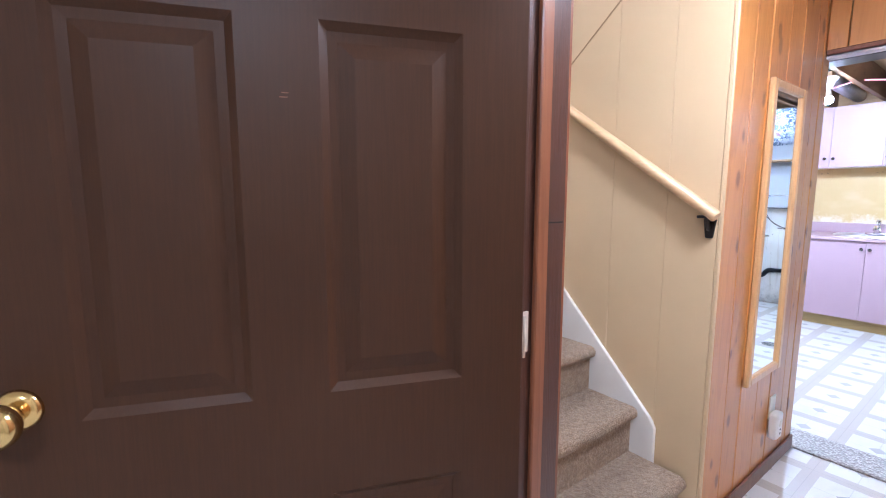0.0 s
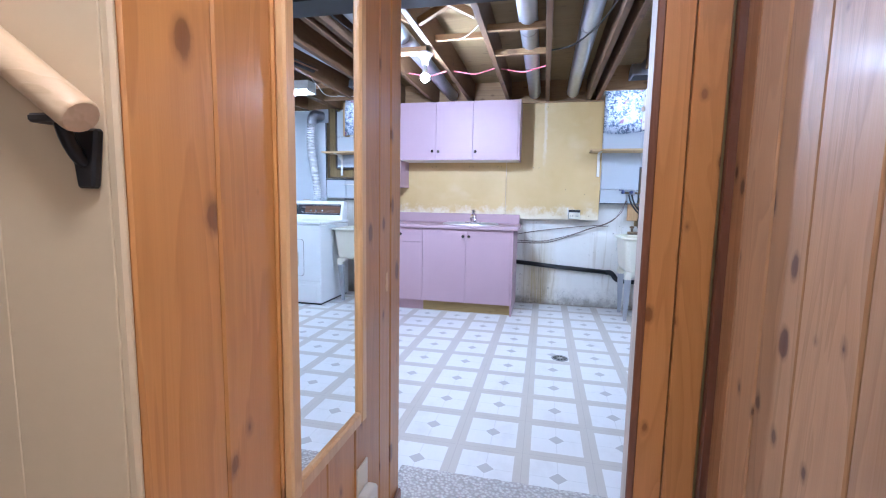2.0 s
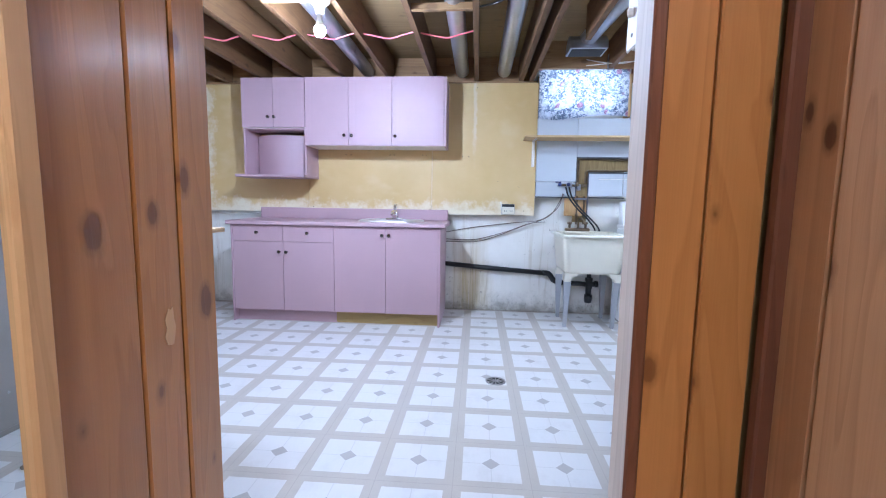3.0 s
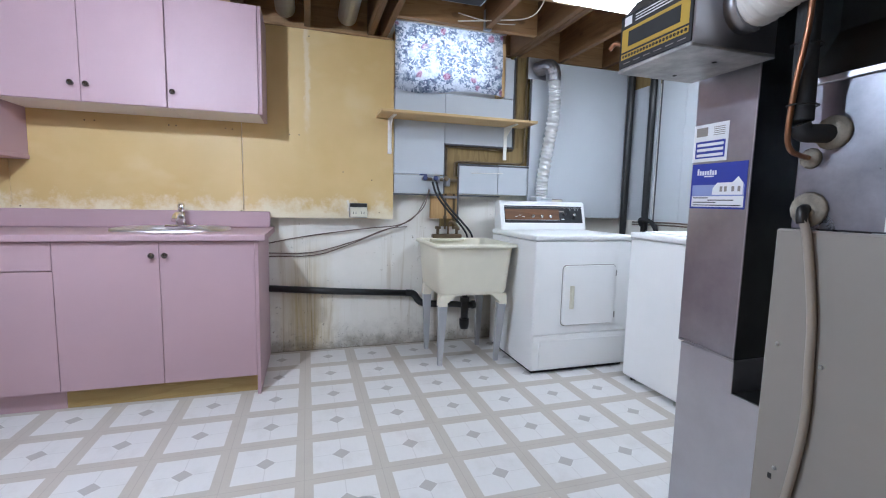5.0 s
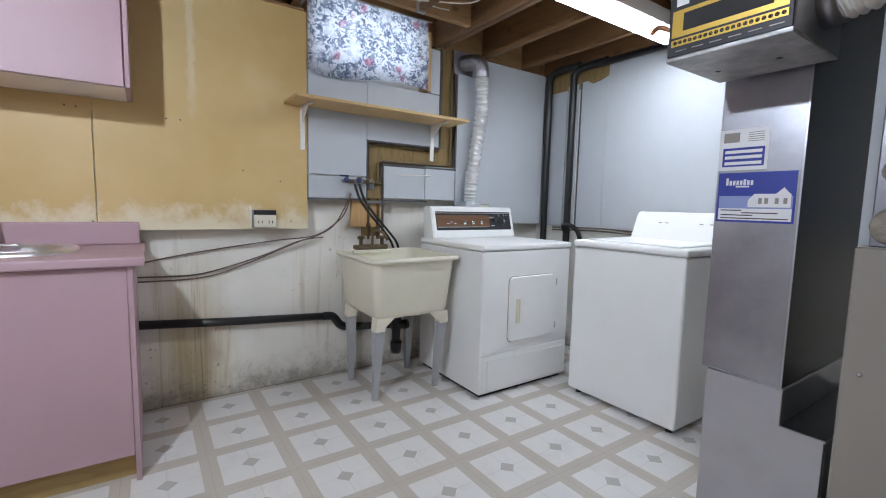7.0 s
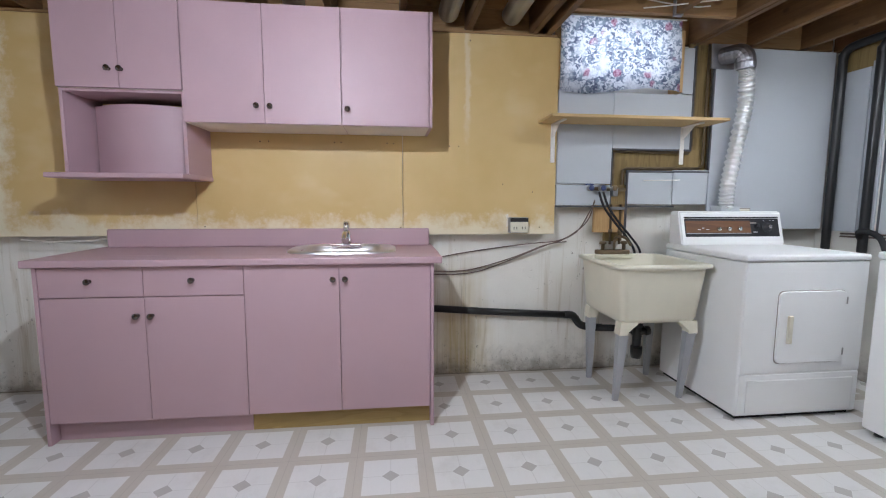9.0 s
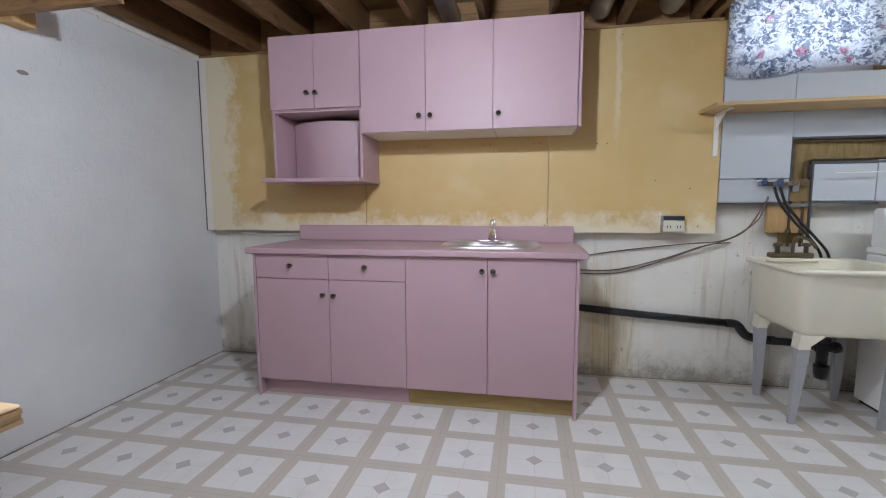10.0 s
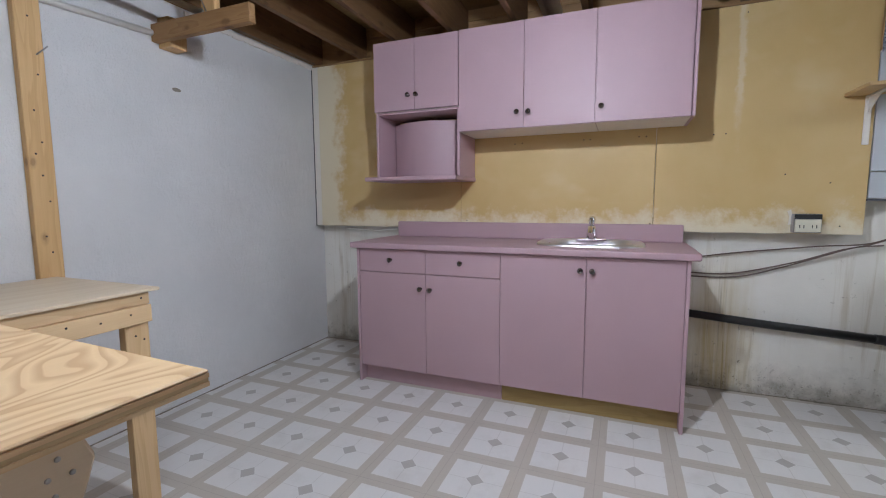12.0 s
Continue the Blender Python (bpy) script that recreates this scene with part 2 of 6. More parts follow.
def bold_plywood():
    """Rotary-cut plywood: broad wavy figure with dark late wood."""
    n = Nodes("plywood_with_bold_grain")
    v = n.coords((0.8, 1.3, 1))
    field = n.noise(v, 3.4, 1, 0.4, 2.6)
    rings = n.math("FRACT", n.math("MULTIPLY", field, 9.0))
    late = n.ramp(rings, [(0.0, 0.25), (0.35, 0.05), (0.8, 0.85), (0.93, 0.9), (1.0, 0.3)])
    fibre = n.noise(n.coords((0.02, 1, 1)), 300, 3, 0.7)
    col = n.mix(late, (0.68, 0.495, 0.285), (0.45, 0.27, 0.13))
    col = n.mix(n.math("MULTIPLY", fibre, 0.25), col, (0.48, 0.30, 0.15))
    n.bump(n.math("ADD", fibre, late), 0.12, 0.001)
    return n.set(color=col, rough=0.5)


PLY = bold_plywood()


def mirror_glass():
    return Nodes("mirror_silver").set(color=(0.90, 0.92, 0.92), metal=1.0, rough=0.0)


def window_glass():
    n = Nodes("window_glass")
    return n.set(color=(0.95, 0.98, 0.97), rough=0.02, through=1.0)


def vinyl_floor():
    """Sheet vinyl printed with white squares, beige bands and small diamonds."""
    n = Nodes("patterned_sheet_vinyl")
    pos = n.node("ShaderNodeNewGeometry").outputs["Position"]
    xyz = n.node("ShaderNodeSeparateXYZ", Vector=pos)

    def cell(socket, start, pitch):
        q = n.math("MULTIPLY", n.math("SUBTRACT", socket, start), 1 / pitch)
        q = n.math("SUBTRACT", n.math("FRACT", n.math("ADD", q, 100.5)), 0.5)
        return n.math("ABSOLUTE", q)

    u, v = cell(xyz.outputs[0], 5.91, 0.312), cell(xyz.outputs[1], 1.02, 0.310)
    far = n.math("MAXIMUM", u, v)
    near = n.math("MINIMUM", u, v)
    band = n.math("GREATER_THAN", far, 0.388)
    total = n.math("ADD", u, v)
    diamond = n.math("LESS_THAN", total, 0.125)
    rim = n.math("LESS_THAN", n.math("ABSOLUTE", n.math("SUBTRACT", total, 0.135)), 0.008)
    spoke = n.math("LESS_THAN", near, 0.006)
    seam = n.math("GREATER_THAN", far, 0.4955)
    wide = n.noise(n.coords((1, 1, 1)), 1.6, 5, 0.6)
    fine = n.noise(n.coords((1, 1, 1)), 140, 4, 0.7)
    flecks = n.noise(n.coords((0.25, 1, 1)), 60, 3, 0.7)
    white = n.mix(n.math("MULTIPLY", flecks, 0.35), (0.75, 0.735, 0.715), (0.64, 0.625, 0.60))
    beige = n.mix(fine, (0.585, 0.535, 0.47), (0.48, 0.435, 0.375))
    col = n.mix(n.math("MULTIPLY", spoke, 0.30), white, (0.42, 0.39, 0.36))
    col = n.mix(n.math("MULTIPLY", rim, 0.5), col, (0.78, 0.77, 0.76))
    col = n.mix(diamond, col, n.mix(fine, (0.52, 0.495, 0.465), (0.435, 0.41, 0.38)))
    col = n.mix(band, col, beige)
    col = n.mix(n.math("MULTIPLY", seam, 0.25), col, (0.22, 0.19, 0.16))
    grime = n.ramp(n.noise(n.coords((1, 1, 1)), 4.5, 6, 0.7), [(0.52, 0.0), (0.75, 0.22)])
    col = n.mix(grime, col, (0.33, 0.28, 0.22))
    n.bump(n.math("ADD", fine, n.math("MULTIPLY", band, -0.8)), 0.08, 0.001)
    return n.set(color=col, rough=n.math("MULTIPLY_ADD", wide, 0.10, 0.26))


def carpet():
    n = Nodes("beige_loop_carpet")
    v = n.coords()
    tuft = n.voronoi(v, 190)
    big = n.noise(v, 9, 4)
    mid = n.noise(v, 70, 3, 0.7)
    col = n.mix(n.ramp(mid, [(0.3, 0.0), (0.7, 1.0)]), (0.43, 0.275, 0.155), (0.84, 0.63, 0.41))
    col = n.mix(n.math("MULTIPLY", big, 0.25), col, (0.26, 0.175, 0.105))
    col = n.mix(n.ramp(tuft, [(0.0, 0.0), (0.9, 0.6)]), col, (0.16, 0.11, 0.075))
    n.bump(n.math("SUBTRACT", n.math("MULTIPLY", mid, 0.9), tuft), 1.0, 0.012)
    return n.set(color=col, rough=0.95, sheen=0.2)


def woven_mat():
    n = Nodes("braided_grey_mat")
    v = n.coords((1, 1, 1))
    w = n.voronoi(v, 75)
    col = n.mix(n.ramp(w, [(0.0, 0.0), (0.7, 1.0)]), (0.82, 0.78, 0.73), (0.40, 0.37, 0.335))
    col = n.mix(n.math("MULTIPLY", n.noise(v, 18, 3), 0.5), col, (0.44, 0.41, 0.38))
    n.bump(n.math("MULTIPLY", w, -1.0), 1.0, 0.008)
    return n.set(color=col, rough=0.95)


def old_concrete():
    """White-painted concrete with rusty drips and flaking patches."""
    n = Nodes("white_painted_concrete")
    v = n.coords()
    big, mid, fine = n.noise(v, 1.7, 5, 0.6), n.noise(v, 9, 5, 0.65), n.noise(v, 120, 4, 0.65)
    col = n.mix(n.ramp(big, [(0.35, 0.0), (0.7, 1.0)]), (0.82, 0.795, 0.735), (0.73, 0.705, 0.645))
    drip = n.noise(n.coords((4.0, 7.0, 0.35)), 2.4, 5, 0.65, 0.6)
    zone = n.noise(n.coords((1, 0.7, 0.4)), 1.9, 2, 0.5)
    stain = n.math("MULTIPLY", n.ramp(drip, [(0.52, 0.0), (0.66, 1.0)]), n.ramp(zone, [(0.46, 0.0), (0.60, 1.0)]))
    col = n.mix(n.math("MULTIPLY", stain, 0.5), col, (0.36, 0.27, 0.13))
    xyz = n.node("ShaderNodeSeparateXYZ", Vector=v)
    wander = n.math("MULTIPLY_ADD", n.noise(n.coords((1, 1, 0.6)), 3.5, 4, 0.6), 0.36, -0.18)
    side = n.math("ADD", n.math("SUBTRACT", xyz.outputs[1], 0.86), wander)
    leak = n.math("MULTIPLY", n.ramp(n.math("ABSOLUTE", side), [(0.04, 1.0), (0.22, 0.0)]), n.ramp(xyz.outputs[2], [(0.30, 1.0), (0.58, 0.6), (0.90, 0.0)]))
    run = n.noise(n.coords((4.0, 18.0, 0.40)), 2.2, 5, 0.7, 0.4)
    col = n.mix(n.math("MULTIPLY", leak, n.ramp(run, [(0.30, 0.30), (0.62, 0.85)])), col, (0.50, 0.395, 0.17))
    rust = n.math("MULTIPLY", leak, n.ramp(n.noise(n.coords((4.0, 26.0, 0.7)), 2.0, 5, 0.75, 0.5), [(0.55, 0.0), (0.68, 0.7)]))
    col = n.mix(rust, col, (0.17, 0.115, 0.045))
    damp = n.ramp(n.math("ADD", xyz.outputs[2], n.math("MULTIPLY_ADD", mid, 0.34, -0.17)), [(0.0, 0.75), (0.09, 0.25), (0.20, 0.0)])
    col = n.mix(damp, col, (0.22, 0.195, 0.155))
    speck = n.math("MULTIPLY", n.ramp(n.noise(v, 45, 5, 0.75), [(0.56, 0.0), (0.66, 1.0)]), n.ramp(n.math("ADD", xyz.outputs[2], n.math("MULTIPLY", mid, 0.25)), [(0.12, 1.0), (0.34, 0.0)]))
    col = n.mix(n.math("MULTIPLY", speck, 0.85), col, (0.10, 0.085, 0.06))
    flake = n.ramp(n.noise(v, 22, 6, 0.75), [(0.63, 0.0), (0.67, 1.0)])
    col = n.mix(n.math("MULTIPLY", flake, n.ramp(zone, [(0.45, 0.0), (0.6, 0.8)])), col, (0.20, 0.17, 0.13))
    n.bump(n.math("ADD", n.math("MULTIPLY", mid, 2.0), n.math("ADD", fine, n.math("MULTIPLY", flake, -0.8))), 0.35, 0.003)
    return n.set(color=col, rough=0.75)


def white_plaster():
    n = Nodes("white_rough_plaster")
    v = n.coords()
    big, mid, fine = n.noise(v, 1.3, 5, 0.6), n.noise(v, 14, 5, 0.65), n.noise(v, 150, 4, 0.65)
    col = n.mix(n.ramp(big, [(0.35, 0.0), (0.7, 1.0)]), (0.76, 0.755, 0.75), (0.66, 0.655, 0.65))
    spot = n.ramp(n.noise(v, 6.0, 6, 0.8), [(0.68, 0.0), (0.76, 0.5)])
    col = n.mix(spot, col, (0.42, 0.40, 0.36))
    lump = n.noise(n.coords((1, 1, 0.6)), 34, 4, 0.6, 0.4)
    n.bump(n.math("ADD", n.math("ADD", n.math("MULTIPLY", mid, 1.6), n.math("MULTIPLY", lump, 1.3)), fine), 0.75, 0.0045)
    return n.set(color=col, rough=0.72)


def yellow_board():
    """Yellowed board with pale worn primer near its ends and lower edge."""
    n = Nodes("yellowed_wall_board")
    v = n.coords()
    xyz = n.node("ShaderNodeSeparateXYZ", Vector=n.coords())
    big, mid, fine = n.noise(v, 1.5, 4, 0.6), n.noise(v, 7, 6, 0.7), n.noise(v, 160, 3)
    col = n.mix(n.ramp(big, [(0.3, 0.0), (0.7, 1.0)]), (0.64, 0.465, 0.215), (0.56, 0.385, 0.145))
    edge = n.math("MAXIMUM", n.math("SUBTRACT", xyz.outputs[1], 3.42), n.math("SUBTRACT", 1.13, xyz.outputs[2]))
    worn = n.ramp(n.math("ADD", n.math("MULTIPLY", edge, 2.6), n.math("MULTIPLY_ADD", mid, 1.1, -0.52)), [(0.08, 0.0), (0.34, 0.9)])
    col = n.mix(worn, col, (0.76, 0.68, 0.51))
    blot = n.ramp(n.noise(n.coords((1, 1, 1.6)), 2.3, 3, 0.5), [(0.58, 0.0), (0.70, 0.35)])
    col = n.mix(blot, col, (0.70, 0.56, 0.32))
    line = n.math("ABSOLUTE", n.math("ADD", n.math("SUBTRACT", xyz.outputs[1], 0.835), n.math("MULTIPLY_ADD", n.noise(n.coords((1, 1, 1)), 11, 4, 0.7), 0.06, -0.03)))
    filler = n.math("MULTIPLY", n.ramp(line, [(0.008, 0.55), (0.022, 0.0)]), n.ramp(n.math("ADD", n.math("SUBTRACT", xyz.outputs[2], 1.35), n.math("MULTIPLY_ADD", mid, 0.8, -0.4)), [(0.10, 0.0), (0.45, 1.0)]))
    col = n.mix(filler, col, (0.72, 0.64, 0.47))
    n.bump(n.math("ADD", mid, fine), 0.12, 0.001)
    return n.set(color=col, rough=0.45)


def floral_cloth():
    """Thin white curtain with a blue-grey and rose print; daylight shines through."""
    n = Nodes("floral_curtain_cloth")
    v = n.coords((1, 1, 1))
    warp = n.noise(v, 22, 3)
    leaf = n.noise(n.coords((1, 1, 1.25)), 34, 4, 0.64, 0.8)
    group = n.noise(v, 9.0, 3, 0.55)
    leafy = n.math("MULTIPLY", n.ramp(leaf, [(0.47, 0.0), (0.51, 1.0)]), n.ramp(group, [(0.36, 0.15), (0.48, 1.0)]))
    ink = n.mix(n.ramp(n.noise(v, 30, 2), [(0.4, 0.0), (0.6, 1.0)]), (0.035, 0.048, 0.10), (0.13, 0.165, 0.215))
    col = n.mix(n.math("MULTIPLY", leafy, 0.9), (0.47, 0.485, 0.545), ink)
    stem = n.ramp(n.noise(v, 62, 2, 0.5, 0.6), [(0.57, 0.0), (0.64, 0.45)])
    col = n.mix(stem, col, (0.26, 0.30, 0.34))
    q = n.node("ShaderNodeSeparateXYZ", Vector=v)
    d = n.voronoi(n.node("ShaderNodeCombineXYZ", X=q.outputs[1], Y=q.outputs[2]).outputs[0], 5.6, flat=True)
    rose = n.ramp(n.math("ADD", d, n.math("MULTIPLY_ADD", warp, 0.30, -0.06)), [(0.19, 0.85), (0.25, 0.0)])
    rose = n.math("MULTIPLY", rose, n.ramp(n.noise(v, 5.0, 2), [(0.46, 0.0), (0.52, 1.0)]))
    petal = n.mix(n.ramp(n.noise(v, 75, 3), [(0.4, 0.0), (0.6, 1.0)]), (0.17, 0.04, 0.085), (0.36, 0.20, 0.27))
    col = n.mix(rose, col, petal)
    out = n.tree.nodes["Material Output"]
    trans = n.node("ShaderNodeBsdfTranslucent", Color=col)
    diff = n.node("ShaderNodeBsdfDiffuse", Color=col)
    m = n.tree.nodes.new("ShaderNodeMixShader")
    m.inputs[0].default_value = 0.55
    n.tree.links.new(diff.outputs[0], m.inputs[1])
    n.tree.links.new(trans.outputs[0], m.inputs[2])
    n.tree.links.new(m.outputs[0], out.inputs["Surface"])
    return n.mat


VINYL, CARPET, MAT_WOVEN, CONCRETE, PLASTER, YELLOW, FLORAL = vinyl_floor(), carpet(), woven_mat(), old_concrete(), white_plaster(), yellow_board(), floral_cloth()
MIRROR, GLASS = mirror_glass(), window_glass()


# ---- mesh helpers ----
def box(lo, hi, bevel=0.0, seg=1, bm=None):
    """A box between two corners, its edges rounded where bevel is given."""
    own = bmesh.new()
    m = Matrix.Translation([(a + b) / 2 for a, b in zip(lo, hi)]) @ Matrix.Diagonal([*(max(b - a, 1e-4) for a, b in zip(lo, hi)), 1])
    bmesh.ops.create_cube(own, size=1.0, matrix=m)
    if bevel:
        bmesh.ops.bevel(own, geom=own.edges[:], offset=bevel, segments=seg, affect="EDGES", profile=0.5)
    return join(bm, own)


def join(bm, other):
    if bm is None:
        return other
    me = bpy.data.meshes.new("tmp")
    other.to_mesh(me)
    other.free()
    bm.from_mesh(me)
    bpy.data.meshes.remove(me)
    return bm


def moved(bm, m):
    bmesh.ops.transform(bm, matrix=m, verts=bm.verts[:])
    return bm


def prism(outline, axis, a, b, bevel=0.0, bm=None):
    """An outline in the two other axes, drawn out along one axis from a to b."""
    own = bmesh.new()
    i = "xyz".index(axis)

    def at(p, d):
        q = list(p)
        q.insert(i, d)
        return q

    low, top = [own.verts.new(at(p, a)) for p in outline], [own.verts.new(at(p, b)) for p in outline]
    own.faces.new(low), own.faces.new(top)
    for k in range(len(outline)):
        own.faces.new((low[k - 1], low[k], top[k], top[k - 1]))
    bmesh.ops.recalc_face_normals(own, faces=own.faces[:])
    if bevel:
        bmesh.ops.bevel(own, geom=own.edges[:], offset=bevel, segments=1, affect="EDGES")
    return join(bm, own)


def tube(points, radius, sides=10, bm=None, caps=True, radii=None, smooth=True):
    """A round pipe along a line of points."""
    own = bmesh.new()
    pts = [Vector(p) for p in points]
    rings, up = [], None
    for k, p in enumerate(pts):
        d = (pts[min(k + 1, len(pts) - 1)] - pts[max(k - 1, 0)]).normalized()
        if up is None:
            up = Vector((0, 0, 1)) if abs(d.z) < 0.9 else Vector((1, 0, 0))
        side = d.cross(up).normalized()
        up = side.cross(d).normalized()
        r = radii[k] if radii else radius
        rings.append([own.verts.new(p + r * (math.cos(2 * math.pi * j / sides) * side + math.sin(2 * math.pi * j / sides) * up)) for j in range(sides)])
    for a, b in zip(rings, rings[1:]):
        for j in range(sides):
            own.faces.new((a[j - 1], a[j], b[j], b[j - 1])).smooth = smooth
    if caps:
        own.faces.new(rings[0]), own.faces.new(rings[-1])
    bmesh.ops.recalc_face_normals(own, faces=own.faces[:])
    return join(bm, own)


def arc(points, steps=6):
    """A smooth line through some points (Catmull-Rom)."""
    p = [Vector(q) for q in points]
    p = [2 * p[0] - p[1], *p, 2 * p[-1] - p[-2]]
    out = []
    for a, b, c, d in zip(p, p[1:], p[2:], p[3:]):
        for k in range(steps):
            t = k / steps
            out.append(0.5 * (2 * b + (c - a) * t + (2 * a - 5 * b + 4 * c - d) * t * t + (3 * b - a - 3 * c + d) * t ** 3))
    return out + [p[-2]]


def lathe(profile, m, sides=20, bm=None):
    """Turned shape: (radius, height) pairs round the z axis, placed by m."""
    own = bmesh.new()
    rings = [[own.verts.new((r * math.cos(2 * math.pi * j / sides), r * math.sin(2 * math.pi * j / sides), h)) for j in range(sides)] for r, h in profile]
    for a, b in zip(rings, rings[1:]):
        for j in range(sides):
            own.faces.new((a[j - 1], a[j], b[j], b[j - 1])).smooth = True
    own.faces.new(rings[0]), own.faces.new(rings[-1])
    bmesh.ops.recalc_face_normals(own, faces=own.faces[:])
    return join(bm, moved(own, m))


def link(name, bm, material):
    me = bpy.data.meshes.new(name)
    bm.to_mesh(me)
    bm.free()
    me.materials.append(material)
    return new(name, me)


def part(name, bm, material, parent, label=""):
    """One mesh under a thing or a part; built in world coordinates."""
    ob = link(name, bm, material)
    ob.parent = parent
    top = parent
    while top.parent:
        top = top.parent
    if parent.type == "EMPTY":
        ob.matrix_parent_inverse = Matrix.Translation(-parent.location)
    return tagged(ob, label)


def thing(name, base, label, category, group=""):
    ob = new(name)
    ob.location = base
    ob.empty_display_size = 0.1
    return tagged(ob, label, category, group)


def single(name, bm, material, label, category, group="", kind=""):
    return tagged(link(name, bm, material), label, category, group, kind)


def built(name, bm, material, label, category="structure"):
    return single(name, bm, material, label, category, kind="structure")


def text(words, size, m, material, parent, name="lettering"):
    cu = bpy.data.curves.new(name, "FONT")
    cu.body, cu.size, cu.extrude, cu.align_x, cu.align_y = words, size, 0.0003, "CENTER", "CENTER"
    ob = bpy.data.objects.new(name, cu)
    me = bpy.data.meshes.new_from_object(ob)
    bpy.data.objects.remove(ob)
    me.transform(m)
    me.materials.append(material)
    ob = new(name, me)
    ob.parent = parent
    if parent.type == "EMPTY":
        ob.matrix_parent_inverse = Matrix.Translation(-parent.location)
    return ob


# ---- structure ----
NORTH, SOUTH, EAST, TOP = 3.75, -1.80, 6.70, 2.475   # laundry room
HALL_N, HALL_S, HALL_TOP = 1.33, 0.283, 2.27
DOOR_W0, DOOR_W1 = 3.045, 3.105                        # wall with the doorway, along y
LINTEL = 1.966
floor_ob = built("floor", box((-1.6, -2.0, -0.12), (6.9, 4.2, 0.0)), VINYL, "white and beige diamond-patterned sheet vinyl floor", "floor")
built("wall_north", box((3.1, NORTH, 0), (6.9, NORTH + 0.2, TOP + 0.25)), PLASTER, "rough white plastered basement wall", "wall")
wall_south = built("wall_south", box((3.1, SOUTH - 0.2, 0), (6.9, SOUTH, TOP + 0.25)), CONCRETE, "white-painted concrete wall behind the washer", "wall")
# far wall, with the opening of the basement window
WIN_Y0, WIN_Y1, WIN_Z0, WIN_Z1 = -0.52, 0.19, 2.02, 2.40
east = box((EAST, SOUTH, 0), (EAST + 0.25, NORTH, WIN_Z0))
box((EAST, SOUTH, WIN_Z0), (EAST + 0.25, WIN_Y0, TOP + 0.25), bm=east)
box((EAST, WIN_Y1, WIN_Z0), (EAST + 0.25, NORTH, TOP + 0.25), bm=east)
box((EAST, WIN_Y0, WIN_Z1), (EAST + 0.25, WIN_Y1, TOP + 0.25), bm=east)
wall_east = built("wall_east", east, CONCRETE, "white-painted concrete wall with rusty water stains", "wall")
# wall with the doorway, room side
west = box((DOOR_W0, HALL_N + 0.12, 0), (DOOR_W1, NORTH, TOP))
box((DOOR_W0, SOUTH, 0), (DOOR_W1, 0.51, TOP), bm=west)
box((DOOR_W0, 0.51, LINTEL), (DOOR_W1, HALL_N + 0.12, TOP), bm=west)
wall_west = built("wall_west", west, CHANNEL, "wall with an open doorway between hall and laundry", "wall")
# hall walls
wall_hall = built("wall_hall_north", box((2.052, HALL_N, 0), (DOOR_W1 - 0.002, HALL_N + 0.12, TOP)), OFFWHITE, "hall wall clad in varnished knotty pine planks", "wall")
wall_hall_s = built("wall_hall_south", box((1.16, HALL_S - 0.12, 0), (DOOR_W0, HALL_S, TOP)), OFFWHITE, "hall wall clad in worn knotty cedar planks", "wall")
built("ceiling_hall", box((1.0, HALL_S, HALL_TOP), (DOOR_W0, HALL_N, HALL_TOP + 0.1)), OFFWHITE, "plain white hall ceiling", "ceiling")
# stair well, turning towards the laundry side at the landing
built("wall_stair_east", box((2.052, HALL_N + 0.12, 0), (2.17, 2.58, 3.7)), BEIGE, "smooth beige wall beside the stairs", "wall")
lining = built("wall_stair_lining", box((2.044, HALL_N - 0.003, 0), (2.052, 2.70, 3.7)), BEIGE, "beige painted grooved panelling beside the stairs", "wall")
SEAMS = (HALL_N - 0.004, 1.508, 1.741, 2.119, 2.434, 2.70)
for y0, y1 in zip(SEAMS, SEAMS[1:]):
    part("panel_board", box((2.038, y0 + 0.0004, 0), (2.0445, y1 - 0.0004, 3.7), 0.001), BEIGE, lining)
built("wall_stair_return", box((2.052, 2.58, 0), (3.04, 2.70, 3.7)), BEIGE, "beige wall at the turn of the stairs", "wall")
built("wall_stair_west", box((1.02, 1.36, 0), (1.14, 3.7, 3.7)), OFFWHITE, "off-white wall beside the stairs", "wall")
built("wall_stair_end", box((1.02, 3.6, 0), (3.04, 3.72, 3.7)), OFFWHITE, "off-white wall at the stair landing", "wall")
built("wall_stair_far", box((3.0, 2.70, 0), (3.044, 3.6, 3.7)), OFFWHITE, "off-white wall beyond the stair landing", "wall")
built("wall_stair_front", box((1.0, HALL_N, HALL_TOP), (2.038, HALL_N + 0.1, 3.7)), OFFWHITE, "wall above the stair opening", "wall")
built("ceiling_stair", box((1.0, HALL_N, 3.7), (3.05, 3.8, 3.8)), OFFWHITE, "white ceiling above the stairs", "ceiling")
# room behind the door
built("wall_room_north", box((-1.6, 1.85, 0), (1.02, 1.97, 2.4)), OFFWHITE, "plain off-white room wall", "wall")
built("wall_room_south", box((-1.6, -1.4, 0), (1.02, -1.28, 2.4)), OFFWHITE, "plain off-white room wall", "wall")
built("wall_room_west", box((-1.72, -1.4, 0), (-1.6, 1.97, 2.4)), OFFWHITE, "plain off-white room wall", "wall")
rw = box((1.02, 1.34, 0), (1.14, 1.85, 2.4))
box((1.02, -1.4, 0), (1.14, 0.43, 2.4), bm=rw)
box((1.02, 0.43, 2.05), (1.14, 1.34, 2.4), bm=rw)
built("wall_room_east", rw, OFFWHITE, "plain wall round the doorway", "wall")
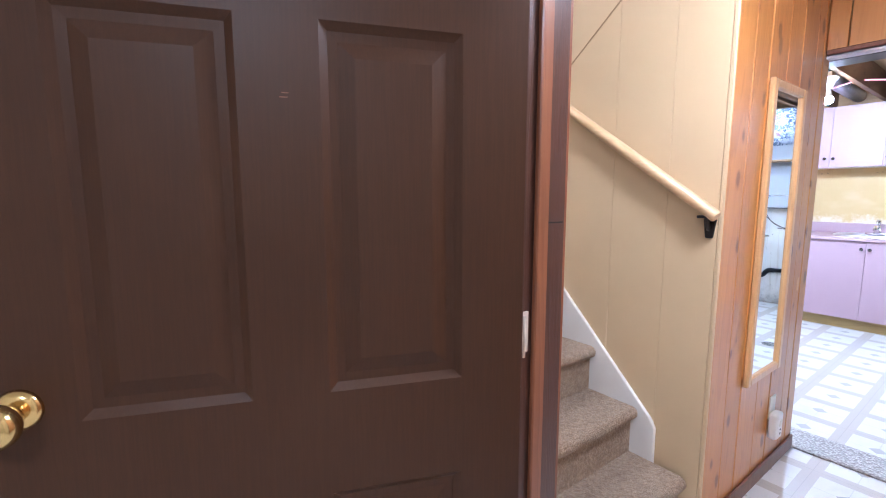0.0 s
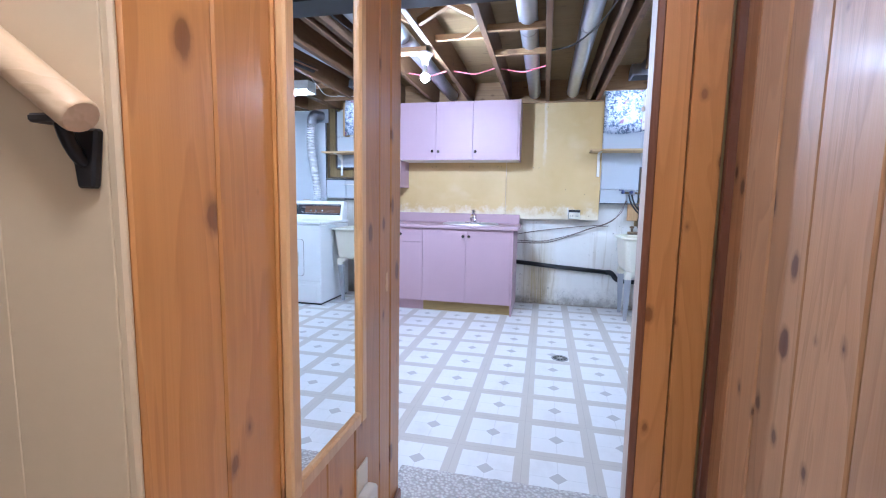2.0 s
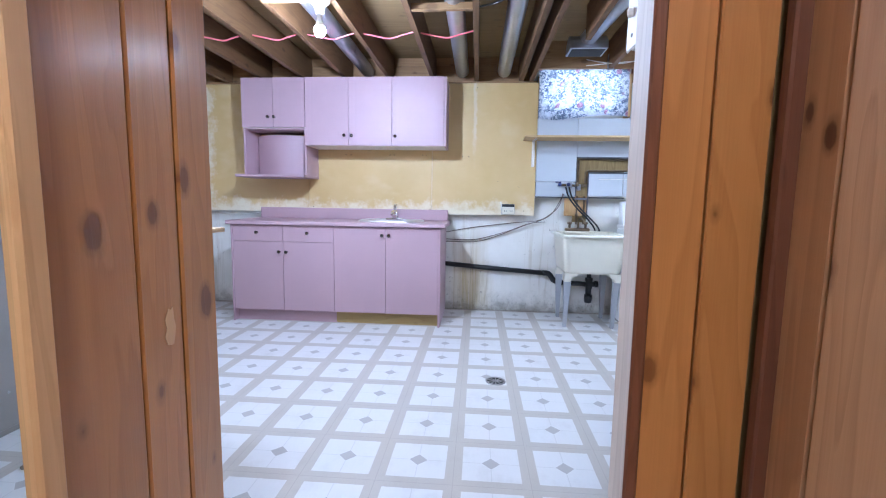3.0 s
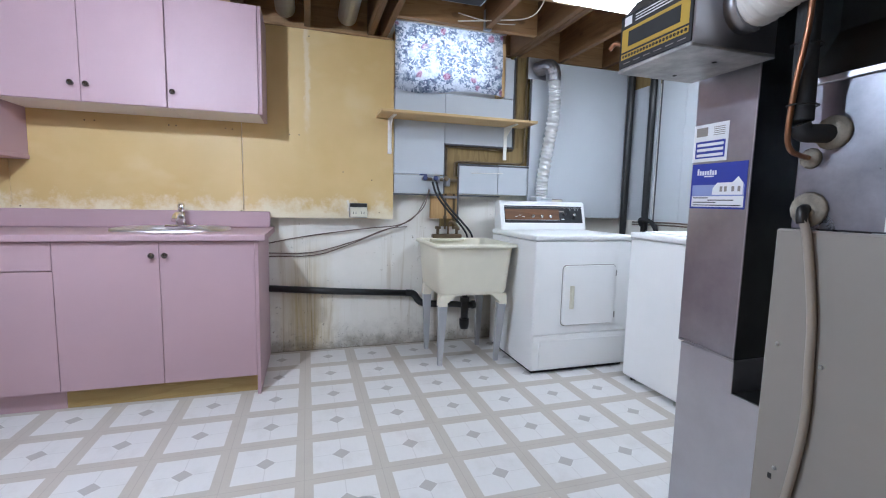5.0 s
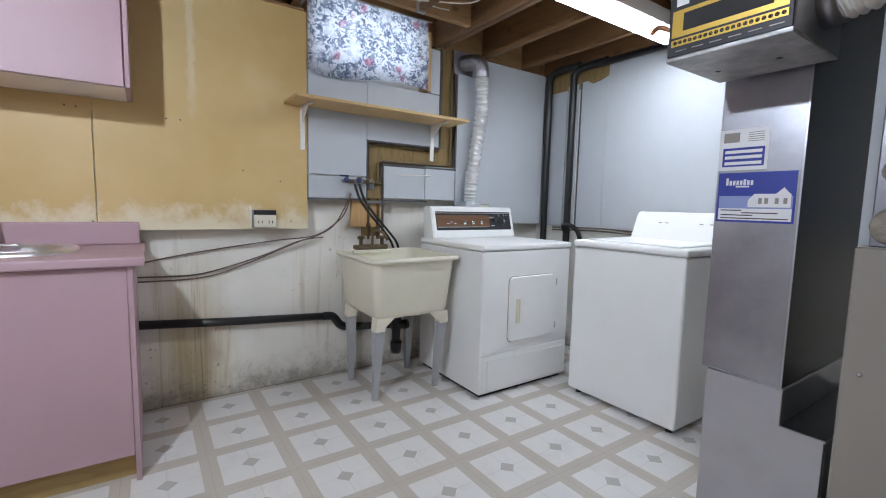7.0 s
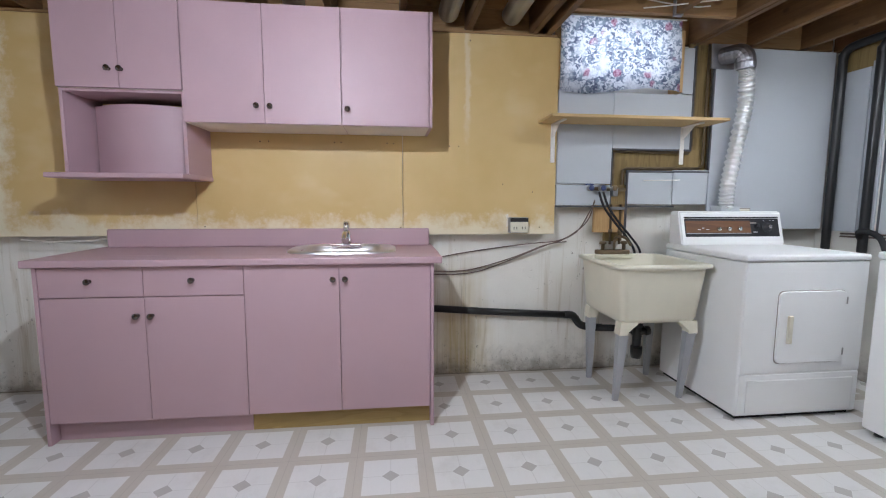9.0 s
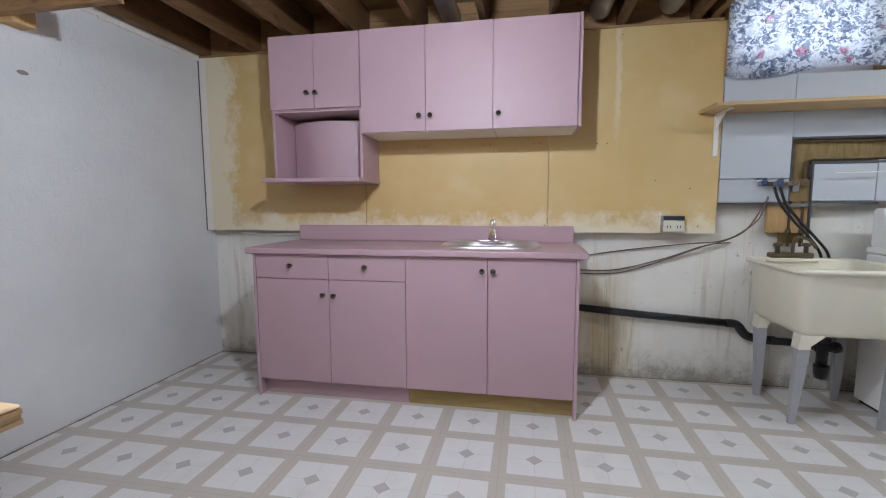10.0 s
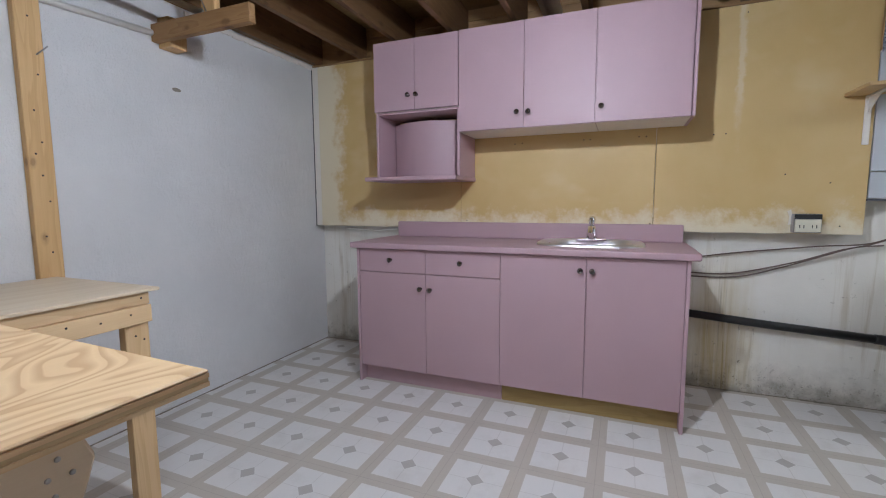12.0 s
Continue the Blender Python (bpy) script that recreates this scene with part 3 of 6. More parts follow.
built("ceiling_room", box((-1.7, -1.4, 2.4), (1.14, 1.97, 2.5)), OFFWHITE, "plain white ceiling", "ceiling")
# ceiling of the laundry: subfloor above open joists
built("ceiling", box((2.2, SOUTH - 0.2, TOP), (6.9, NORTH + 0.2, TOP + 0.04)), SUBFLOOR, "bare plywood subfloor above open joists", "ceiling")


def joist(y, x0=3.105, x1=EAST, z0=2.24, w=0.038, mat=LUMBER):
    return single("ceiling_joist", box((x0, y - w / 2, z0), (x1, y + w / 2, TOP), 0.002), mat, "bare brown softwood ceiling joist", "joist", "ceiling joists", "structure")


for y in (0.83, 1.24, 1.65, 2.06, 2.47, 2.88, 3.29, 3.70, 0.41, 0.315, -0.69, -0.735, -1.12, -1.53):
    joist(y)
joist(-0.30, 3.105, 6.24)
joist(0.05, 3.105, 5.55)
single("ceiling_header", box((6.24, -0.67, 2.25), (6.28, 0.295, TOP), 0.002), LUMBER_Y, "doubled wooden header in front of the window", "joist", kind="structure")
single("rim_joist", box((6.66, SOUTH, 2.40), (6.70, NORTH, TOP), 0.002), LUMBER_Y, "dark wooden rim board on the wall", "joist", kind="structure")
single("rim_board", box((3.11, SOUTH + 0.001, 2.225), (6.655, SOUTH + 0.036, TOP - 0.001), 0.002), LUMBER, "dark wooden rim board on the wall", "joist", kind="structure")
for y0, y1 in ((SOUTH + 0.037, -0.625), (0.285, NORTH - 0.002)):
    single("rim_board", box((6.662, y0, 2.242), (6.699, y1, 2.399), 0.002), LUMBER_Y, "dark wooden rim board on the wall", "joist", kind="structure")
single("sill_plate", box((6.60, 0.26, 2.225), (6.70, NORTH, 2.24), 0.002), LUMBER_Y, "dark wooden plate on the far wall", "plate", kind="structure")
hanger = box((6.215, -0.325, 2.23), (6.24, -0.275, 2.36), 0.002)
single("joist_hanger", hanger, GALV, "galvanized joist hanger on the header", "bracket")
# blocking and cross braces
for x, y0, y1, z in ((5.02, 0.85, 1.22, 2.245), (5.75, -0.67, -0.32, 2.26), (4.55, 0.85, 1.22, 2.25), (4.80, 1.26, 1.63, 2.30)):
    single("joist_blocking", box((x, y0, z), (x + 0.035, y1, z + 0.04), 0.002), LUMBER_Y, "pale wood strip nailed between joists", "blocking", "joist strips")
for k, (y0, y1) in enumerate(((1.26, 1.63), (1.67, 2.04))):
    for a, b in ((2.26, 2.46), (2.46, 2.26)):
        m = box((4.30 + 0.05 * (a > b), -0.5, -0.02), (4.34 + 0.05 * (a > b), 0.5, 0.02), 0.002)
        d = Vector((0, y1 - y0, b - a))
        m = moved(m, Matrix.Translation((0, (y0 + y1) / 2, (a + b) / 2)) @ Matrix.Rotation(math.atan2(d.z, d.y), 4, "X") @ Matrix.Diagonal((1, d.length, 1, 1)))
        single("cross_brace", m, LUMBER_Y, "pale wooden cross brace between joists", "brace", "cross braces")
# steel beam
bp = [(3.47, 2.03), (3.63, 2.03), (3.63, 2.042), (3.555, 2.042), (3.555, 2.226), (3.63, 2.226), (3.63, 2.238), (3.47, 2.238), (3.47, 2.226), (3.545, 2.226), (3.545, 2.042), (3.47, 2.042)]
prof = bmesh.new()
vs = [[prof.verts.new((x, y, z)) for x, z in bp] for y in (SOUTH, NORTH)]
prof.faces.new(vs[0]), prof.faces.new(vs[1])
for k in range(len(bp)):
    prof.faces.new((vs[0][k - 1], vs[0][k], vs[1][k], vs[1][k - 1]))
bmesh.ops.recalc_face_normals(prof, faces=prof.faces[:])
single("steel_beam", prof, DARK_STEEL, "dark painted steel beam under the joists", "beam", kind="structure")


# ---- hall: doorway trim ----
def trim(name, lo, hi, mat, label, bevel=0.004):
    return single(name, box(lo, hi, bevel), mat, label, "trim", kind="structure")


trim("baseboard", (2.055, HALL_N - 0.030, 0), (3.095, HALL_N - 0.018, 0.075), TRIM_BROWN, "low brown wooden baseboard in the hall")
trim("baseboard", (DOOR_W0 - 0.030, 0.325, 0), (DOOR_W0 - 0.018, 0.515, 0.085), TRIM_BROWN, "low brown wooden baseboard beside the doorway")
trim("trim_corner", (2.037, HALL_N - 0.021, 0), (2.048, HALL_N - 0.004, HALL_TOP), BEIGE, "slim beige corner bead on the wall end")
trim("trim_jamb", (DOOR_W0 - 0.02, 0.508, 0), (DOOR_W1 + 0.002, 0.522, LINTEL), RAW_EDGE, "raw pale wood jamb lining of the doorway")
trim("trim_jamb_edge", (DOOR_W0 - 0.026, 0.500, 0), (DOOR_W0 - 0.016, 0.523, LINTEL), STOP, "narrow brown edge strip of the doorway")
trim("trim_corner_mould", (DOOR_W0 - 0.045, HALL_S + 0.004, 0), (DOOR_W0 - 0.019, HALL_S + 0.040, HALL_TOP), TRIM_BROWN, "dark corner moulding between panelled walls")
trim("trim_lintel", (DOOR_W0 - 0.022, 0.51, LINTEL - 0.004), (DOOR_W0 + 0.0, HALL_N - 0.02, LINTEL + 0.018), TRIM_BROWN, "dark strip along the top of the doorway")
trim("trim_lintel_soffit", (DOOR_W0, 0.523, LINTEL - 0.016), (DOOR_W1, HALL_N - 0.002, LINTEL - 0.002), GALV_LIGHT, "bare metal strip under the doorway header")
for lo, hi in (((DOOR_W0 - 0.055, HALL_S + 0.02, HALL_TOP - 0.05), (DOOR_W0 - 0.019, HALL_N - 0.02, HALL_TOP)), ((2.05, HALL_N - 0.055, HALL_TOP - 0.05), (DOOR_W0 - 0.055, HALL_N - 0.019, HALL_TOP)),
               ((1.16, HALL_S + 0.019, HALL_TOP - 0.05), (DOOR_W0 - 0.055, HALL_S + 0.055, HALL_TOP))):
    trim("trim_crown", lo, hi, TRIM_BROWN, "dark brown crown moulding at the hall ceiling", 0.012)


# planks of the panelling, each a piece of its wall
def planks_along_x(wall, y_face, out, x0, x1, z0, z1, widths, mat):
    """Boards on a wall that runs along x; out is +1 or -1, the way they face."""
    x, k = x0, 0
    while x < x1 - 0.01:
        w = min(widths[k % len(widths)], x1 - x)
        a, b = sorted((y_face, y_face + out * (0.018 - 0.0015 * (k % 2))))
        part("plank", box((x + 0.002, a, z0), (x + w - 0.002, b, z1), 0.004), mat, wall)
        x, k = x + w, k + 1


planks_along_x(wall_hall, HALL_N, -1, 2.050, 3.100, 0.0, HALL_TOP, (0.155, 0.15, 0.19, 0.165, 0.19, 0.10), PANEL)
planks_along_x(wall_hall_s, HALL_S, 1, 1.20, 3.03, 0.0, HALL_TOP, (0.15, 0.17, 0.13, 0.18, 0.155), PANEL_PALE)
for y0, y1 in ((0.325, 0.418), (0.418, 0.508)):
    part("plank", box((DOOR_W0 - 0.018, y0 + 0.002, 0), (DOOR_W0 - 0.0005, y1 - 0.002, HALL_TOP), 0.003), PANEL, wall_west)
y = 0.51
for w in (0.105, 0.14, 0.10, 0.15, 0.10, 0.13, 0.095):
    y1 = min(y + w, HALL_N - 0.018)
    part("plank", box((DOOR_W0 - 0.018, y + 0.002, LINTEL), (DOOR_W0 - 0.0005, y1 - 0.002, HALL_TOP), 0.003), PANEL, wall_west)
    y = y1
patch = [(2.962 + 0.013 * (1 + 0.7 * noise.noise((k * 1.3, 0.4, 5))) * math.cos(2 * math.pi * k / 14), 0.889 + 0.036 * (1 + 0.6 * noise.noise((k * 1.3, 2.4, 5))) * math.sin(2 * math.pi * k / 14)) for k in range(14)]
part("filler_patch", prism(patch, "y", HALL_N - 0.0188, HALL_N - 0.0178), FRAME_WOOD, wall_hall, "pale filler patch on the panelling")
part("backing", box((DOOR_W0 - 0.004, 0.325, 0), (DOOR_W0 - 0.0002, 0.508, HALL_TOP)), GROOVE, wall_west)
part("backing", box((2.050, HALL_N - 0.004, 0), (3.100, HALL_N - 0.0002, HALL_TOP)), GROOVE, wall_hall)
part("backing", box((1.2, HALL_S + 0.0002, 0), (3.03, HALL_S + 0.004, HALL_TOP)), GROOVE, wall_hall_s)


# ---- hall: things ----
def wall_mirror(x0, x1, z0, z1, y):
    m = thing("wall_mirror", ((x0 + x1) / 2, y, z0), "tall narrow mirror in a pale wood frame on panelling", "mirror")
    w, d = 0.036, 0.022
    part("glass", box((x0 + w - 0.004, y - 0.010, z0 + w - 0.004), (x1 - w + 0.004, y - 0.004, z1 - w + 0.004)), MIRROR, m, "clear silvered mirror glass")
    f = part("frame", box((x0, y - d, z0), (x0 + w, y, z1), 0.005), FRAME_WOOD, m)
    part("frame", box((x1 - w, y - d, z0), (x1, y, z1), 0.005), FRAME_WOOD, m)
    part("frame", box((x0 + w, y - d + 0.001, z1 - w), (x1 - w, y, z1), 0.005), FRAME_WOOD, m)
    part("frame", box((x0 + w, y - d + 0.001, z0), (x1 - w, y, z0 + w), 0.005), FRAME_WOOD, m)
    return m


wall_mirror(2.358, 2.742, 0.53, 1.765, HALL_N - 0.019)


def night_light():
    y = HALL_N - 0.019
    t = thing("plug_in_night_light", (2.74, y, 0.20), "white plastic plug-in detector on the hall outlet", "night light")
    part("outlet_plate", box((2.71, y - 0.006, 0.275), (2.785, y, 0.385), 0.003), CREAM_PLASTIC, t)
    part("body", box((2.70, y - 0.045, 0.19), (2.775, y - 0.006, 0.315), 0.012, 3), PLASTIC_WHITE, t)
    part("sensor_window", box((2.722, y - 0.048, 0.255), (2.752, y - 0.044, 0.285), 0.001), CREAM_PLASTIC, t)
    for z in (0.215, 0.235):
        part("slot", box((2.732, y - 0.0465, z), (2.742, y - 0.044, z + 0.008)), DARK_SLOT, t)


night_light()
mat_bm = bmesh.new()
mx0, mx1, my0, my1, n_i, n_j = 3.095, 3.33, 0.50, 1.375, 10, 36
grid = [[mat_bm.verts.new((mx0 + (mx1 - mx0) * i / n_i + 0.006 * noise.noise((i, j * 0.4, 3)), my0 + (my1 - my0) * j / n_j, 0.010 + 0.003 * noise.noise((i * 0.7, j * 0.7, 1)))) for j in range(n_j + 1)] for i in range(n_i + 1)]
for i in range(n_i):
    for j in range(n_j):
        mat_bm.faces.new((grid[i][j], grid[i + 1][j], grid[i + 1][j + 1], grid[i][j + 1])).smooth = True
ext = bmesh.ops.extrude_face_region(mat_bm, geom=mat_bm.faces[:])
for v in ext["geom"]:
    if isinstance(v, bmesh.types.BMVert):
        v.co.z = 0.0005
bmesh.ops.recalc_face_normals(mat_bm, faces=mat_bm.faces[:])
single("door_mat", mat_bm, MAT_WOVEN, "narrow grey braided mat across the doorway floor", "mat")


def staircase():
    st = tagged(new("staircase"), "carpeted basement stairs with white skirt board", "stairs", kind="structure")
    st.location = (1.6, 1.4, 0)
    rise, run, y0, x0, x1, up = 0.2035, 0.2105, 1.358, 1.142, 2.020, 0.030
    for k in range(1, 8):
        z, y = up + rise * k, y0 + run * (k - 1)
        deep = run + 0.04 if k < 7 else 0.98
        # tread with rounded nose over a riser set back
        nose = [(y + 0.022 - 0.024 * math.cos(a), z - 0.026 + 0.026 * math.sin(a)) for a in [math.pi * (-0.5 + i / 7) for i in range(8)]]
        outline = [(y + 0.035, z - 0.052)] + nose + [(y + deep, z), (y + deep, z - 0.06), (y + 0.03, z - 0.06)]
        tread = prism(outline, "x", x0, x1 if k < 7 else 2.036)
        part("tread", tread, CARPET, st)
        part("riser", box((x0, y + 0.028, z - rise - (0.032 if k == 1 else 0.002)), (x1, y + 0.05, z - 0.04)), CARPET, st)
    part("landing_nosing", box((x0, y0 + run * 6 - 0.006, up + rise * 7 - 0.016), (x1, y0 + run * 6 + 0.03, up + rise * 7 + 0.006), 0.003), GALV, st, "dull metal strip on the landing edge")
    sk = [(1.495, 0.0), (1.495, 0.375), (1.515, 0.412), (2.535, 1.452), (2.62, 1.49), (2.62, 1.20), (1.72, 0.25)]
    part("skirt_board", prism(sk, "x", 2.020, 2.039, 0.003), WHITE_TRIM, st, "white painted stair skirt board")
    part("landing", box((2.036, 2.70, 1.40), (3.0, 3.6, 1.4545)), CARPET, st)
    part("first_floor_step", box((x0, y0 + 0.05, 0), (x1, y0 + run, rise - 0.05)), CARPET, st)


staircase()


def handrail():
    h = thing("handrail", (2.04, 1.34, 1.25), "round pale wooden handrail on black brackets", "handrail")
    a, b = Vector((2.003, 1.316, 1.246)), Vector((2.003, 2.66, 2.196))
    part("rail", tube([a, a + (b - a) * 0.003, a + (b - a) * 0.5, b], 0.0215, 14, radii=[0.019, 0.0215, 0.0215, 0.0215]), RAIL_WOOD, h)
    for s in (0.024, 0.59):
        p = a + (b - a) * s
        part("bracket", tube(arc([p + Vector((0, 0, -0.018)), p + Vector((0.008, 0, -0.045)), p + Vector((0.02, 0, -0.065)), p + Vector((0.032, 0, -0.07))]), 0.008, 8), BLACK, h)
        part("bracket_plate", prism([(p.y - 0.022, p.z - 0.03), (p.y + 0.022, p.z - 0.03), (p.y + 0.012, p.z - 0.100), (p.y - 0.012, p.z - 0.100)], "x", 2.026, 2.038, 0.003), BLACK, h)
        part("saddle", box((1.990, p.y - 0.03, p.z - 0.028), (2.016, p.y + 0.03, p.z - 0.018), 0.003), BLACK, h)


handrail()
# thin brown strip painted in for the stair ceiling's shadow edge
KICK_LINE = plain("soft_brown_line", (0.30, 0.20, 0.10), 0.6)
seam = prism([(2.525, 1.443), (2.530, 1.4475), (1.594, 2.2365), (1.589, 2.232)], "x", 2.0365, 2.0385)
single("wall_shadow_line", seam, KICK_LINE, "thin brown diagonal line for a shadow edge on the stair wall", "seam", kind="structure")


def brown_door():
    """Six-panel door, swung back into the room."""
    w, h, th = 0.925, 1.99, 0.036
    m = Matrix.Translation((0.988, 1.292, 0.012)) @ Matrix.Rotation(radians(180 - 21), 4, "Z")
    # in the door's own axes x runs from hinge to knob, +y faces the camera's side
    d = tagged(new("door_1"), "open dark brown six-panel door with brass knob", "door", kind="structure")
    us = ((0.128, 0.380), (0.510, 0.765))
    zs = ((0.20, 0.755), (0.955, 1.60), (1.70, 1.88))
    cuts_x, cuts_z = sorted({0, w, *[u for p in us for u in p]}), sorted({0, h, *[z for p in zs for z in p]})
    slab = bmesh.new()
    for i in range(len(cuts_x) - 1):
        for j in range(len(cuts_z) - 1):
            if (cuts_x[i], cuts_x[i + 1]) in us and (cuts_z[j], cuts_z[j + 1]) in zs:
                continue
            box((cuts_x[i], 0, cuts_z[j]), (cuts_x[i + 1], th, cuts_z[j + 1]), bm=slab)
    bmesh.ops.remove_doubles(slab, verts=slab.verts[:], dist=1e-5)
    slab_ob = part("slab", moved(slab, m), DOOR_PAINT, d)
    for u0, u1 in us:
        for z0, z1 in zs:
            p = bmesh.new()
            steps = ((0.0, th), (0.014, th - 0.010), (0.030, th - 0.011), (0.058, th - 0.002))
            rings = [[p.verts.new((x, dep, z)) for x, z in ((u0 + o, z0 + o), (u1 - o, z0 + o), (u1 - o, z1 - o), (u0 + o, z1 - o))] for o, dep in steps]
            for a, b in zip(rings, rings[1:]):
                for k in range(4):
                    p.faces.new((a[k - 1], a[k], b[k], b[k - 1]))
            p.faces.new(rings[-1])
            box((u0, 0.002, z0), (u1, 0.010, z1), bm=p)
            bmesh.ops.recalc_face_normals(p, faces=p.faces[:])
            part("panel", moved(p, m), DOOR_PAINT, d)
    part("door_edge", moved(box((-0.0025, 0.001, 0.0), (-0.0002, th - 0.001, h)), m), JAMB, d)
    part("paper_tag", moved(box((-0.0040, 0.004, 0.905), (-0.0027, th - 0.004, 0.985)), m), CREAM_PLASTIC, d, "cream paper label on the door edge")
    part("mark", moved(box((0.43, th - 0.0002, 1.479), (0.442, th + 0.0004, 1.4805)), m), STOP, d, "two short pale scratches on the paint")
    part("mark", moved(box((0.432, th - 0.0002, 1.472), (0.445, th + 0.0004, 1.4735)), m), STOP, d)
    k = m @ Matrix.Translation((w - 0.082, th, 0.985)) @ Matrix.Rotation(radians(-90), 4, "X")
    knob = part("knob", lathe([(0.012, 0.010), (0.013, 0.030), (0.027, 0.038), (0.034, 0.054), (0.032, 0.068), (0.021, 0.077), (0.004, 0.079)], k, 28), BRASS, d, "round polished brass door knob")
    part("rosette", lathe([(0.033, 0.0), (0.032, 0.006), (0.024, 0.012), (0.012, 0.014)], k, 28), BRASS, d)
    for z in (0.24, 0.985, 1.75):
        pale = z == 0.985
        hg = part("hinge", tube([(0.996, 1.270, z), (0.996, 1.270, z + 0.09)], 0.003 if pale else 0.006, 10), RAW_EDGE if pale else HINGE_BRASS, d, "cream-painted hinge" if pale else "dull brass butt hinge")
        part("leaf", box((0.998, 1.2905, z), (1.030, 1.2945, z + 0.09)), RAW_EDGE if pale else HINGE_BRASS, hg)


def door_frame():
    f = tagged(new("door_frame"), "dark brown wooden frame of the room doorway", "door frame", kind="structure")
    part("jamb", box((1.000, 1.295, 0), (1.148, 1.338, 2.05), 0.003), JAMB, f)
    part("stop", box((1.042, 1.281, 0), (1.078, 1.295, 2.02), 0.003), STOP, f)
    part("jamb", box((1.000, 0.43, 0), (1.148, 0.472, 2.05), 0.003), JAMB, f)
    part("stop", box((1.042, 0.472, 0), (1.078, 0.486, 2.02), 0.003), STOP, f)
    part("head", box((1.000, 0.472, 2.02), (1.148, 1.295, 2.05), 0.003), JAMB, f)
    part("casing", box((1.148, 1.300, 0), (1.163, 1.352, 2.07), 0.004), STOP, f, "reddish brown casing towards the stairs")
    part("crack", box((1.0775, 1.2942, 1.262), (1.140, 1.2955, 1.265)), GAP, f, "thin dark crack across the jamb")


brown_door()
door_frame()


def ceiling_lamp(x, y, z):
    c = thing("ceiling_light", (x, y, z), "round white glass ceiling lamp, lit", "ceiling lamp", "hall lamps")
    part("base", lathe([(0.13, 0), (0.13, -0.02), (0.125, -0.025)], Matrix.Translation((x, y, z)), 28), WHITE_TRIM, c)
    part("dome", lathe([(0.12, -0.025), (0.115, -0.05), (0.09, -0.08), (0.05, -0.098), (0.004, -0.104)], Matrix.Translation((x, y, z)), 28), DOME_GLOW, c, "lit frosted glass dome")


ceiling_lamp(1.55, 0.80, HALL_TOP)
ceiling_lamp(-0.35, -0.10, 2.40)
ceiling_lamp(1.60, 2.9, 3.70)


def switch_box():
    s = thing("light_switch_box", (3.140, 0.50, 1.40), "white metal light switch box beside the doorway", "switch")
    part("box", box((3.107, 0.455, 1.40), (3.167, 0.512, 1.52), 0.004), PLASTIC_WHITE, s)
    part("cover_plate", box((3.105, 0.512, 1.397), (3.171, 0.517, 1.523), 0.002), PLASTIC_WHITE, s)
    for z in (1.42, 1.50):
        part("screw", lathe([(0.004, 0), (0.003, 0.002), (0.001, 0.0025)], Matrix.Translation((3.140, 0.517, z)) @ Matrix.Rotation(radians(-90), 4, "X"), 8), NAIL, s)
    part("toggle", box((3.135, 0.517, 1.452), (3.145, 0.527, 1.468), 0.002), PLASTIC_WHITE, s)


switch_box()


# ---- laundry: wall boards ----
BOARD = 6.60
for y0, y1 in ((0.245, 1.243), (1.246, 2.478), (2.481, 3.69)):
    part("board", box((BOARD, y0, 0.975), (BOARD + 0.012, y1, 2.222), 0.0015), YELLOW, wall_east, "yellowed wall board with worn pale edges")
part("furring", box((BOARD + 0.012, 0.26, 0.99), (EAST, 3.68, 1.06)), CHANNEL, wall_east)
part("furring", box((BOARD + 0.012, 0.26, 1.06), (EAST, 0.30, 2.22)), CHANNEL, wall_east)
part("furring", box((BOARD + 0.012, 3.62, 1.06), (EAST, 3.68, 2.22)), CHANNEL, wall_east)
part("corner_strip", box((6.6008, 3.6905, 0.975), (6.699, 3.742, 2.222)), OFFWHITE, wall_east, "white filler strip in the corner beside the board")
crack = bmesh.new()
for k in range(48):
    z = 0.972 + 0.0261 * k
    w = 0.0025 + 0.013 * max(0.0, noise.noise((k * 0.45, 2.0, 0))) * (1.5 if z < 1.6 else 0.7)
    box((6.5975, 3.7495 - w, z), (6.699, 3.7497, z + 0.0262), bm=crack)
part("corner_crack", crack, BLUE_DARK, wall_east, "ragged dark gap in the corner beside the board")
# pale blue boards round the pipe channel
BLUES = [((0.24, 1.305), (-0.138, 1.90)), ((0.24, 1.165), (-0.138, 1.302)), ((-0.138, 1.54), (-0.688, 1.90)), ((-0.255, 1.17), (-0.578, 1.385)),
         ((-0.580, 1.17), (-0.835, 1.405)), ((-0.84, 1.00), (-1.735, 2.215)), ((-0.61, 1.902), (-0.688, 2.20))]
for (y1, z0), (y0, z1) in BLUES:
    part("board", box((BOARD + 0.002, y0 + 0.0015, z0 + 0.0015), (BOARD + 0.016, y1 - 0.0015, z1 - 0.0015), 0.0015), BLUE_BOARD, wall_east, "pale blue painted wall board")
for lo, hi in (((6.655, -0.262, 0.92), (6.67, -0.13, 1.545)), ((6.655, -0.85, 1.385), (6.67, -0.262, 1.545)), ((6.655, -0.85, 1.545), (6.67, -0.685, 2.24))):
    part("channel_back", box(lo, hi), CHANNEL, wall_east, "bare wood backing in the pipe channel")
part("backing", box((BOARD + 0.016, -0.58, 1.17), (6.655, 0.24, 1.30)), CHANNEL, wall_east)
part("backing", box((BOARD + 0.016, -1.735, 1.00), (6.655, -0.86, 1.05)), CHANNEL, wall_east)
